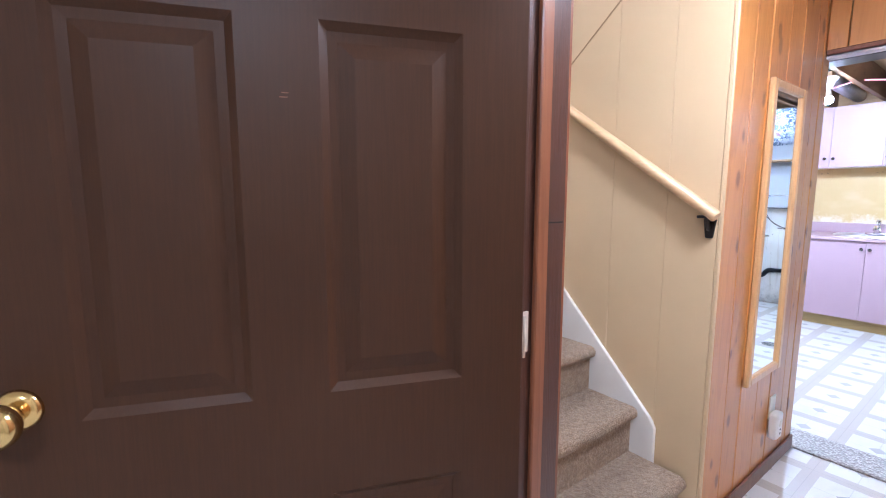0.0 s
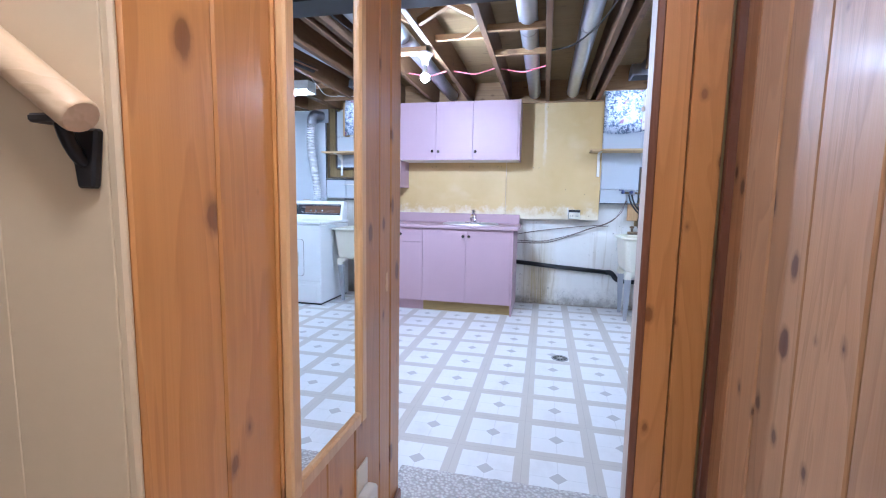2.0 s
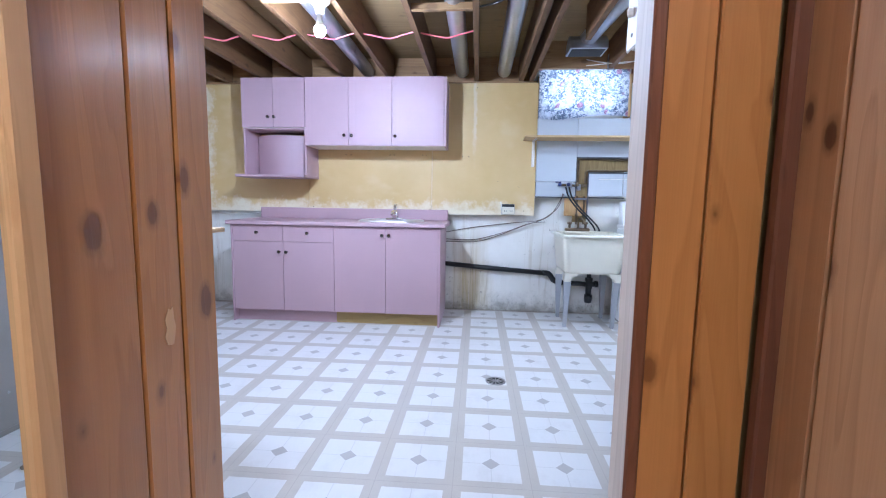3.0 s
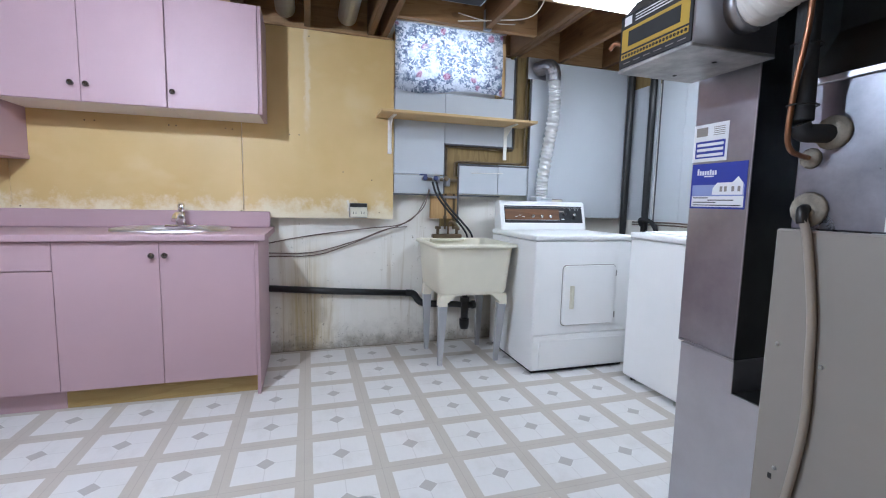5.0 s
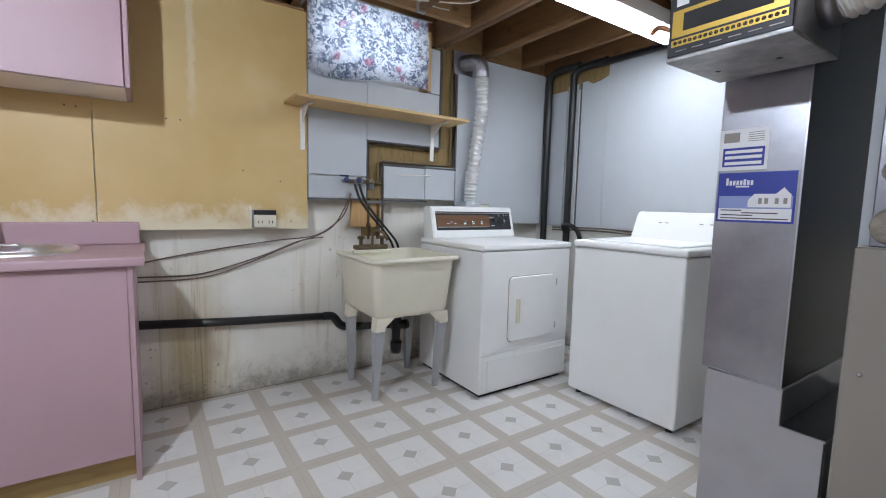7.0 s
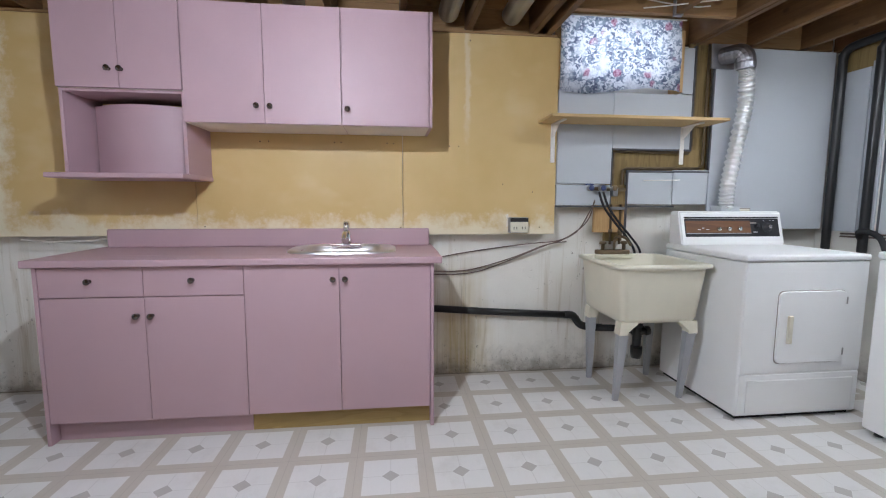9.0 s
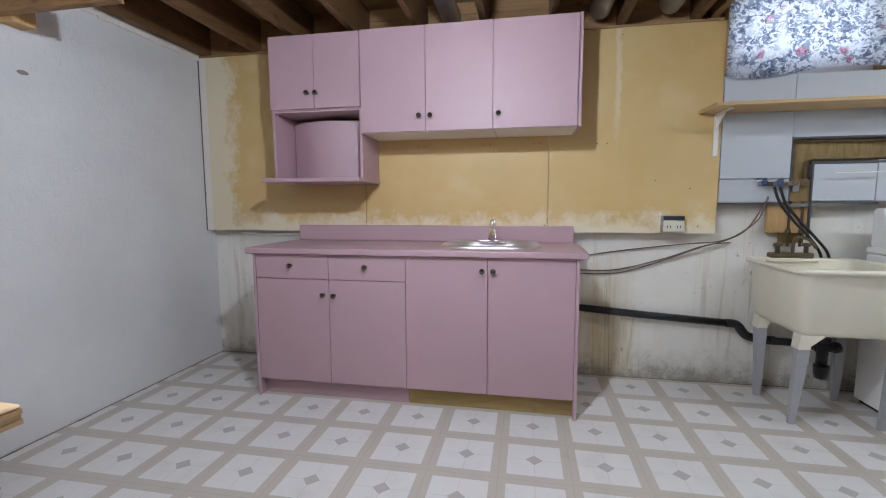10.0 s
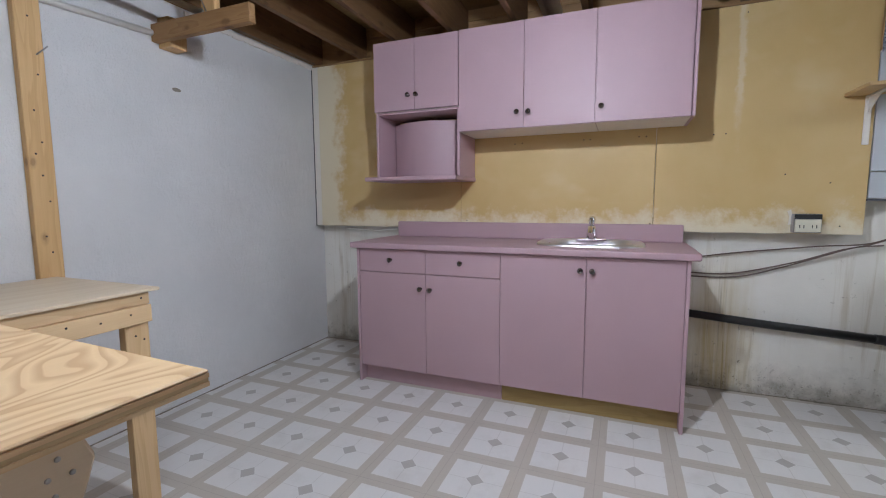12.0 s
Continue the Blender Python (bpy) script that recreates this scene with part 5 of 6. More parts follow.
# ---- laundry: tub, dryer, washer ----
def laundry_tub():
    t = thing("laundry_tub", (6.33, -0.215, 0), "cream plastic laundry tub on tapered grey legs", "laundry tub")
    x0, x1, y0, y1 = 6.045, 6.62, -0.505, 0.075

    def ring(inset, z, n=8, r=0.05):
        a0, a1, b0, b1 = x0 + inset, x1 - inset * 0.6, y0 + inset, y1 - inset
        pts = []
        for cx, cy, s in ((a1 - r, b1 - r, 0), (a0 + r, b1 - r, 90), (a0 + r, b0 + r, 180), (a1 - r, b0 + r, 270)):
            for k in range(n + 1):
                a = radians(s + 90 * k / n)
                pts.append((cx + r * math.cos(a), cy + r * math.sin(a), z))
        return pts

    bm = bmesh.new()
    prof = (ring(0.0, 0.815), ring(-0.002, 0.826), ring(0.002, 0.836), ring(0.028, 0.836), ring(0.034, 0.826), ring(0.055, 0.55), ring(0.075, 0.515), ring(0.16, 0.510))
    outer = (ring(0.0, 0.815), ring(0.022, 0.812), ring(0.024, 0.80), ring(0.050, 0.52), ring(0.062, 0.495), ring(0.15, 0.490))
    for chain in (prof, outer):
        vs = [[bm.verts.new(p) for p in r] for r in chain]
        for a, b in zip(vs, vs[1:]):
            for k in range(len(a)):
                bm.faces.new((a[k - 1], a[k], b[k], b[k - 1])).smooth = True
        bm.faces.new(vs[-1])
    bmesh.ops.remove_doubles(bm, verts=bm.verts[:], dist=1e-5)
    bmesh.ops.recalc_face_normals(bm, faces=bm.faces[:])
    part("basin", bm, CREAM, t)
    for lx, sx in ((6.115, 1), (6.555, -1)):
        for ly, sy in ((0.005, -1), (-0.435, 1)):
            foot = prism([(ly - 0.03 * sy * -1 - 0.045 * sy, 0.50), (ly + 0.10 * sy, 0.50), (ly + 0.035 * sy, 0.445), (ly + 0.035 * sy, 0.425), (ly - 0.022 * sy, 0.425)], "x", min(lx - 0.012 * sx, lx + 0.05 * sx), max(lx - 0.012 * sx, lx + 0.05 * sx))
            part("leg_socket", foot, CREAM, t)
            leg = bmesh.new()
            tops = [leg.verts.new((lx + a * sx, ly + b * sy, 0.43)) for a, b in ((-0.004, -0.018), (-0.004, 0.040), (0.040, 0.040), (0.040, -0.018))]
            ends = [leg.verts.new((lx + a * sx + 0.055 * sx * (lx < 6.3), ly + b * sy, 0.0)) for a, b in ((0.004, 0.0), (0.004, 0.028), (0.028, 0.028), (0.028, 0.0))]
            leg.faces.new(tops), leg.faces.new(ends)
            for k in range(4):
                leg.faces.new((tops[k - 1], tops[k], ends[k], ends[k - 1]))
            bmesh.ops.recalc_face_normals(leg, faces=leg.faces[:])
            part("leg", leg, LEG_GREY, t, "tapered grey metal leg")


laundry_tub()


def console(parent, lo, hi, slope, axis, name="console"):
    """A control hood whose front leans back."""
    if axis == "x":
        pts = [(lo[0], lo[2]), (lo[0] + slope, hi[2] - 0.008), (lo[0] + slope + 0.012, hi[2]), (hi[0], hi[2]), (hi[0], lo[2])]
        own = bmesh.new()
        vs = [[own.verts.new((x, y, z)) for x, z in pts] for y in (lo[1], hi[1])]
    else:
        pts = [(hi[1], lo[2]), (hi[1] - slope, hi[2] - 0.012), (hi[1] - slope - 0.02, hi[2]), (lo[1], hi[2]), (lo[1], lo[2])]
        own = bmesh.new()
        vs = [[own.verts.new((x, y, z)) for y, z in pts] for x in (lo[0], hi[0])]
    own.faces.new(vs[0]), own.faces.new(vs[1])
    for k in range(len(pts)):
        own.faces.new((vs[0][k - 1], vs[0][k], vs[1][k], vs[1][k - 1]))
    bmesh.ops.recalc_face_normals(own, faces=own.faces[:])
    bmesh.ops.bevel(own, geom=own.edges[:], offset=0.008, segments=2, affect="EDGES")
    return part(name, own, ENAMEL, parent)


def dryer():
    x0, x1, y0, y1 = 5.872, 6.56, -1.272, -0.532
    d = thing("clothes_dryer", ((x0 + x1) / 2, (y0 + y1) / 2, 0), "white enamel clothes dryer with wood-look control console", "dryer")
    part("body", box((x0 + 0.006, y0, 0.022), (x1, y1, 0.872), 0.008, 2), ENAMEL, d)
    part("top", box((x0 - 0.004, y0 - 0.004, 0.876), (x1 + 0.002, y1 + 0.004, 0.912), 0.012, 3), ENAMEL, d)
    part("front_panel", box((x0, y0 + 0.004, 0.262), (x0 + 0.01, y1 - 0.004, 0.872), 0.004), ENAMEL, d)
    low = part("lower_panel", box((x0, y0 + 0.004, 0.028), (x0 + 0.01, y1 - 0.004, 0.256), 0.004), ENAMEL, d)
    part("raised_field", box((x0 - 0.004, y0 + 0.04, 0.040), (x0 + 0.002, y1 - 0.05, 0.225), 0.004), ENAMEL, low)
    part("base", box((x0 + 0.03, y0 + 0.02, 0.0), (x1 - 0.02, y1 - 0.02, 0.03)), GAP, d)
    # door, its handle towards the tub
    dy0, dy1, dz0, dz1, r = -1.135, -0.735, 0.32, 0.715, 0.03
    pts = []
    for cy, cz, s in ((dy1 - r, dz1 - r, 0), (dy0 + r, dz1 - r, 90), (dy0 + r, dz0 + r, 180), (dy1 - r, dz0 + r, 270)):
        pts += [(cy + r * math.cos(radians(s + 15 * k)), cz + r * math.sin(radians(s + 15 * k))) for k in range(7)]
    gapring = [(cy + (0.004 if cy > (dy0 + dy1) / 2 else -0.004), cz + (0.004 if cz > (dz0 + dz1) / 2 else -0.004)) for cy, cz in pts]
    part("door_gap", prism(gapring, "x", x0 - 0.0015, x0 + 0.003), FURNACE, d)
    door = part("door", prism(pts, "x", x0 - 0.012, x0 + 0.002, 0.003), ENAMEL, d)
    part("handle", box((x0 - 0.024, -0.815, 0.43), (x0 - 0.010, -0.785, 0.585), 0.006, 2), CREAM_PLASTIC, door, "ivory recessed door handle")
    for z in (0.375, 0.66):
        part("hinge", box((x0 - 0.010, dy0 - 0.012, z - 0.02), (x0 - 0.002, dy0 + 0.004, z + 0.02), 0.002), NAIL, door)
    con = console(d, (6.40, y0 + 0.005, 0.912), (6.545, y1 - 0.005, 1.128), 0.055, "x")
    lean = Matrix.Translation((6.40, 0, 0.912)) @ Matrix.Rotation(math.atan2(0.055, 0.208), 4, "Y")
    part("console_trim", moved(box((-0.003, y0 + 0.035, 0.055), (0.004, y1 - 0.035, 0.175), 0.002), lean), INK, con, "black control strip")
    part("console_inlay", moved(box((-0.0045, -1.030, 0.078), (0.002, y1 - 0.040, 0.160), 0.001), lean), WALNUT, con, "walnut-look inlay")
    part("chrome_line", moved(box((-0.005, y0 + 0.035, 0.178), (0.002, y1 - 0.035, 0.186), 0.001), lean), INK, con)
    for y in (-0.80, -0.875, -0.95):
        part("button", lathe([(0.014, 0), (0.013, 0.010), (0.010, 0.013), (0.002, 0.014)], lean @ Matrix.Translation((-0.004, y, 0.105)) @ Matrix.Rotation(radians(-90), 4, "Y"), 14), CHROME, con)
    part("chrome_edge", moved(box((-0.0055, -1.030, 0.074), (-0.001, y1 - 0.040, 0.078)), lean), CHROME, con)
    part("timer_print", moved(box((-0.0042, -1.075, 0.082), (-0.0025, -1.045, 0.086)), lean), PAPER, con)
    part("end_knob", lathe([(0.016, 0), (0.015, 0.012), (0.011, 0.016), (0.002, 0.017)], lean @ Matrix.Translation((-0.003, -1.075, 0.125)) @ Matrix.Rotation(radians(-90), 4, "Y"), 14), INK, con)
    for y in (-1.175, -1.13, -1.20):
        part("dial_mark", moved(box((-0.0045, y - 0.004, 0.158), (-0.0025, y + 0.004, 0.162)), lean), PAPER, con)
    part("timer_print", moved(box((-0.0042, -1.075, 0.140), (-0.0025, -1.03, 0.150)), lean), FURNACE, con)
    dial = part("dial", lathe([(0.035, 0), (0.034, 0.004), (0.020, 0.006), (0.018, 0.024), (0.003, 0.026)], lean @ Matrix.Translation((-0.003, -1.15, 0.115)) @ Matrix.Rotation(radians(-90), 4, "Y"), 22), INK, con, "black timer dial with chrome cap")
    part("dial_cap", lathe([(0.013, 0.026), (0.010, 0.031), (0.002, 0.032)], lean @ Matrix.Translation((-0.003, -1.15, 0.115)) @ Matrix.Rotation(radians(-90), 4, "Y"), 16), CHROME, dial)
    for k, y in enumerate((-0.66, -0.69, -0.72)):
        part("print_line", moved(box((-0.006, y - 0.012, 0.10 + 0.010 * (k % 2)), (-0.004, y + 0.008, 0.103 + 0.010 * (k % 2))), lean), PAPER, con)


dryer()


def washer():
    x0, x1, y0, y1 = 5.028, 5.70, -1.78, -1.10
    w = thing("washing_machine", ((x0 + x1) / 2, (y0 + y1) / 2, 0), "white enamel top-loading washing machine", "washing machine")
    part("body", box((x0, y0 + 0.03, 0.028), (x1, y1, 0.905), 0.012, 3), ENAMEL, w)
    part("top", box((x0 - 0.005, y0 + 0.03, 0.909), (x1 + 0.005, y1 + 0.008, 0.948), 0.014, 3), ENAMEL, w)
    part("lid", box((x0 + 0.06, y0 + 0.20, 0.947), (x1 - 0.06, y1 - 0.05, 0.958), 0.004), ENAMEL, w)
    con = console(w, (x0 + 0.02, y0 + 0.025, 0.948), (x1 - 0.02, y0 + 0.15, 1.125), 0.07, "y")
    for k, x in enumerate((5.18, 5.24, 5.45, 5.49)):
        part("print_mark", box((x, y0 + 0.097, 1.055), (x + 0.018, y0 + 0.112, 1.060)), FURNACE, con)
    for x in (x0 + 0.05, x1 - 0.05):
        for y in (y0 + 0.08, y1 - 0.05):
            part("foot", lathe([(0.02, 0.0), (0.018, 0.012), (0.008, 0.014), (0.008, 0.03)], Matrix.Translation((x, y, 0)), 10), ABS, w)


washer()


def dryer_vent():
    v = thing("dryer_vent_hose", (6.5, -0.92, 1.1), "crinkled foil dryer vent hose up the wall", "vent hose")
    line = arc([(6.53, -0.925, 1.145), (6.525, -0.925, 1.30), (6.515, -0.955, 1.55), (6.50, -0.985, 1.80), (6.485, -0.972, 1.98), (6.48, -0.960, 2.05)], 13)
    part("hose", tube(line, 0.05, 16, radii=[0.037 + 0.013 * (k % 2) + 0.003 * noise.noise((k * 0.7, 0, 0)) for k in range(len(line))], smooth=False), FOIL, v)
    bend = arc([(6.48, -0.955, 2.04), (6.478, -0.95, 2.10), (6.50, -0.93, 2.145), (6.56, -0.90, 2.15), (6.60, -0.885, 2.15)], 5)
    part("elbow", tube(bend, 0.054, 16, radii=[0.056 - 0.002 * (k % 4 == 0) for k in range(len(bend))], smooth=False), GALV, v, "galvanized elbow into the wall")
    part("wall_plate", box((6.592, -0.965, 2.07), (6.602, -0.80, 2.23), 0.002), GALV, v)
    part("lint_box", box((6.49, -1.00, 1.08), (6.595, -0.86, 1.165), 0.004), BLUE_BOARD, v, "pale blue lint trap box")


dryer_vent()
so = thing("dryer_outlet", (6.57, -1.07, 1.13), "grey appliance outlet behind the dryer", "outlet")
part("box", box((6.56, -1.14, 1.085), (6.60, -1.02, 1.15), 0.004), FURNACE, so)
part("face", box((6.556, -1.13, 1.093), (6.561, -1.03, 1.142), 0.002), CREAM_PLASTIC, so)


def stack_pipe(x, y, top):
    p = thing("drain_stack", (x, y, 0), "black vertical drain pipe in the corner", "pipe", "corner pipes")
    part("pipe", tube(arc([(x, y, 0.0), (x, y, 1.0), (x, y, top - 0.12), (x, y, top - 0.06), (x - 0.02, y, top - 0.01), (x - 0.07, y, top + 0.01), (x - 0.20, y, top + 0.015), (x - 0.3, y, top + 0.015)]), 0.027, 12), ABS, p)


stack_pipe(6.555, -1.735, 2.21)
stack_pipe(6.318, -1.745, 2.19)
single("drain_hose", tube(arc([(6.318, -1.72, 0.96), (6.29, -1.68, 1.0), (6.24, -1.70, 1.0), (6.20, -1.74, 0.95), (6.16, -1.76, 0.80)]), 0.018, 10), RUBBER, "black washer drain hose hooked into the pipe", "hose")
single("ceiling_pipe", tube([(6.1, SOUTH + 0.06, 2.19), (3.3, SOUTH + 0.06, 2.16)], 0.022, 10), ABS, "black pipe along the top of the wall", "pipe")


# ---- laundry: furnace corner ----
def furnace():
    x0, x1, yf, yb = 3.74, 4.256, -0.35, -1.05
    f = thing("furnace", (4.0, -0.7, 0), "grey-beige forced-air furnace with sheet metal plenum", "furnace")
    part("cabinet", box((x0, yb, 0.0), (x1, yf + 0.012, 1.040), 0.004), FURNACE, f)
    part("door_panel", box((x0 + 0.002, yf + 0.004, 0.03), (x1 + 0.003, yf + 0.022, 1.060), 0.005), FURNACE, f)
    for x, z in ((4.225, 0.760), (4.12, 0.735), (3.90, 0.72), (4.20, 0.43), (4.11, 0.40), (4.05, 0.20), (3.85, 0.20)):
        part("screw", lathe([(0.006, 0), (0.005, 0.003), (0.001, 0.004)], Matrix.Translation((x, yf + 0.022, z)) @ Matrix.Rotation(radians(-90), 4, "X"), 8), NAIL, f)
    part("slot", box((4.205, yf + 0.020, 0.395), (4.215, yf + 0.0228, 0.41)), DARK_SLOT, f)
    part("plenum", box((x0 + 0.01, yb, 1.061), (x1 - 0.015, yf - 0.002, 1.42), 0.003), PLENUM, f, "shiny galvanized coil casing")
    # upper plenum: dark reflection painted in through the darker sheet colour
    part("upper_plenum", prism([(yb, 1.42), (yf - 0.002, 1.42), (yf - 0.10, 1.56), (yf - 0.10, 2.12), (yb, 2.12)], "x", x0 + 0.012, x1 - 0.017), DARK_SHEET, f, "galvanized upper plenum coloured dark for what it reflects")
    part("flange", box((x0 + 0.01, yf - 0.006, 1.412), (x1 - 0.015, yf + 0.008, 1.428), 0.002), GALV_LIGHT, f)
    lab = part("warning_label", box((3.84, yf - 0.003, 1.065), (4.045, yf + 0.0005, 1.350)), PAPER, f, "white printed warning label")
    xr = Matrix.Rotation(radians(90), 4, "X")
    flip = Matrix.Rotation(radians(180), 4, "Z")
    text("WARNING", 0.032, Matrix.Translation((3.943, yf + 0.0012, 1.247)) @ flip @ xr, PAPER, lab)
    part("label_band", box((3.845, yf + 0.0002, 1.230), (4.04, yf + 0.0009, 1.265)), INK, lab)
    for k in range(9):
        part("print_line", box((3.855 + 0.02 * (k % 3), yf + 0.0002, 1.212 - 0.010 * k), (4.030, yf + 0.0009, 1.215 - 0.010 * k)), FURNACE, lab)
    part("print_line", box((3.855, yf + 0.0002, 1.290), (4.03, yf + 0.0009, 1.325)), FURNACE, lab)
    oval = [(3.943 + 0.06 * math.cos(2 * math.pi * k / 20), 1.095 + 0.022 * math.sin(2 * math.pi * k / 20)) for k in range(20)]
    part("oval_mark", prism([(x, z) for x, z in oval], "y", yf + 0.0002, yf + 0.001), BLUE_INK, lab)
    # line set
    s1 = part("gasket", lathe([(0.041, 0.0), (0.038, 0.008), (0.030, 0.015), (0.022, 0.016)], Matrix.Translation((4.165, yf, 1.293)) @ Matrix.Rotation(radians(-90), 4, "X"), 14), GASKET, f, "rough grey putty round the pipe")
    part("insulated_pipe", tube(arc([(4.165, yf, 1.290), (4.174, -0.315, 1.290), (4.188, -0.285, 1.292), (4.192, -0.276, 1.310)]), 0.022, 12), RUBBER, s1, "black insulated stub into the casing")
    part("insulated_pipe", tube(arc([(4.192, -0.280, 1.318), (4.193, -0.280, 1.36), (4.197, -0.280, 1.48), (4.200, -0.280, 1.62), (4.205, -0.275, 1.85), (4.23, -0.26, 2.02), (4.32, -0.22, 2.14), (4.55, -0.17, 2.195), (5.0, -0.10, 2.205)]), 0.024, 12), RUBBER, s1, "black insulated refrigerant line")
    part("copper_line", tube(arc([(4.208, yf, 1.236), (4.200, -0.30, 1.240), (4.200, -0.268, 1.250), (4.202, -0.255, 1.280), (4.196, -0.248, 1.344), (4.186, -0.243, 1.416), (4.176, -0.242, 1.484), (4.170, -0.242, 1.56), (4.168, -0.242, 1.80), (4.20, -0.23, 2.0), (4.30, -0.19, 2.13), (4.54, -0.14, 2.185), (5.0, -0.06, 2.20)]), 0.0065, 8), COPPER, s1, "bare copper refrigerant line")
    part("putty", lathe([(0.026, 0.0), (0.022, 0.008), (0.012, 0.013), (0.009, 0.014)], Matrix.Translation((4.208, yf, 1.236)) @ Matrix.Rotation(radians(-90), 4, "X"), 12), GASKET, s1)
    for z, x in ((1.352, 4.193), (1.490, 4.197)):
        part("cable_tie", tube([(x + 0.028 * math.cos(2 * math.pi * k / 14) - 0.006, -0.272 + 0.035 * math.sin(2 * math.pi * k / 14), z) for k in range(15)], 0.0022, 6, caps=False), BLACK, s1)
    s2 = part("gasket", lathe([(0.044, 0.0), (0.041, 0.007), (0.030, 0.013), (0.016, 0.014)], Matrix.Translation((4.200, yf, 1.110)) @ Matrix.Rotation(radians(-90), 4, "X"), 14), GASKET, f)
    part("drain_elbow", tube(arc([(4.200, yf, 1.11), (4.196, -0.325, 1.11), (4.192, -0.316, 1.10), (4.188, -0.314, 1.075)]), 0.013, 10), ABS, s2)
    part("drain_tube", tube(arc([(4.188, -0.314, 1.09), (4.172, -0.316, 1.027), (4.147, -0.317, 0.861), (4.140, -0.317, 0.74), (4.138, -0.317, 0.55), (4.18, -0.312, 0.22), (4.21, -0.30, 0.03), (4.20, -0.24, 0.012), (4.10, -0.14, 0.010), (3.95, -0.05, 0.010), (3.80, 0.0, 0.010)]), 0.010, 8), TUBE, s2, "cloudy plastic drain tube down to the floor")


furnace()


def return_duct():
    d = thing("return_air_duct", (4.5, -0.65, 0), "tall galvanized sheet metal return duct with stickers", "duct")
    yf, yb = -0.392, -0.95
    foot = [(4.283, 0.0), (4.586, 0.0), (4.586, 0.648), (4.386, 0.648), (4.386, 0.545), (4.283, 0.545)]
    part("lower_box", prism(foot, "y", yb, yf + 0.004, 0.002), GALV_LIGHT, d)
    # ledge and side sheet carry the shaded side's darkness as colour
    part("ledge", box((4.285, yb, 0.545), (4.3855, yf + 0.002, 0.5475)), DARK_SHEET, d)
    part("side_sheet", box((4.3915, yb, 0.5476), (4.3939, yf - 0.003, 2.09)), DARK_SHEET, d, "duct side sheet coloured dark for what it reflects")
    part("corner_flange", box((4.3912, yf - 0.003, 0.652), (4.3955, yf + 0.0012, 2.05)), GALV_LIGHT, d, "bright folded corner edge")
    part("column", box((4.394, yb, 0.65), (4.604, yf, 2.10), 0.003), GALV, d)
    part("seam", prism([(4.384, 0.645), (4.590, 0.655), (4.590, 0.661), (4.384, 0.651)], "y", yf + 0.002, yf + 0.008), GALV, d)
    part("side_strip", box((4.284, yf + 0.004, 0.0), (4.288, yf + 0.007, 0.54)), GAP, d)
    p1 = part("blue_sticker", box((4.402, yf + 0.0002, 1.106), (4.598, yf + 0.0012, 1.250), 0.0), BLUE_INK, d, "blue and white service sticker with house picture")
    y = yf + 0.0012
    part("picture_sky", box((4.408, y, 1.1465), (4.592, y + 0.0004, 1.182)), SKY_INK, p1)
    part("writing_field", box((4.408, y, 1.112), (4.592, y + 0.0004, 1.146)), PAPER, p1)
    for k, h in enumerate((0.021, 0.014, 0.014, 0.014, 0.014, 0.017, 0.014, 0.014)):
        part("logo_bar", box((4.570 - 0.0092 * k, y, 1.213), (4.5765 - 0.0092 * k, y + 0.0006, 1.213 + h)), PAPER, p1)
    part("logo_bar", box((4.515, y, 1.207), (4.55, y + 0.0006, 1.211)), PAPER, p1)
    part("house_picture", prism([(4.412, 1.150), (4.412, 1.185), (4.43, 1.205), (4.447, 1.188), (4.50, 1.188), (4.515, 1.170), (4.515, 1.150)], "y", y, y + 0.0007), PAPER, p1)
    for x in (4.42, 4.44, 4.465, 4.48):
        part("house_window", box((x, y + 0.0004, 1.160), (x + 0.009, y + 0.0010, 1.176)), FURNACE, p1)
    for x0, x1, z in ((4.53, 4.585, 1.139), (4.44, 4.53, 1.132), (4.50, 4.585, 1.125), (4.415, 4.585, 1.116)):
        part("handwriting_bar", box((x0, y, z), (x1, y + 0.0007, z + 0.003)), INK, p1)
    p2 = part("white_sticker", box((4.476, yf + 0.0002, 1.257), (4.602, yf + 0.0012, 1.376)), PAPER, d, "white service sticker with blue form fields")
    part("form_block", box((4.484, y, 1.268), (4.592, y + 0.0004, 1.322)), BLUE_INK, p2)
    for z in (1.306, 1.290, 1.273):
        part("form_line", box((4.490, y, z), (4.586, y + 0.0007, z + 0.009)), PAPER, p2)
    part("logo_bar", box((4.55, y, 1.338), (4.592, y + 0.0005, 1.366)), FURNACE, p2)
    for k in range(5):
        part("print_line", box((4.488, y, 1.338 + 0.006 * k), (4.528, y + 0.0005, 1.340 + 0.006 * k)), FURNACE, p2)
    part("trunk", box((4.0, -0.82, 2.05), (4.97, -0.47, 2.235), 0.004), GALV, d, "galvanized trunk duct below the joists")


return_duct()


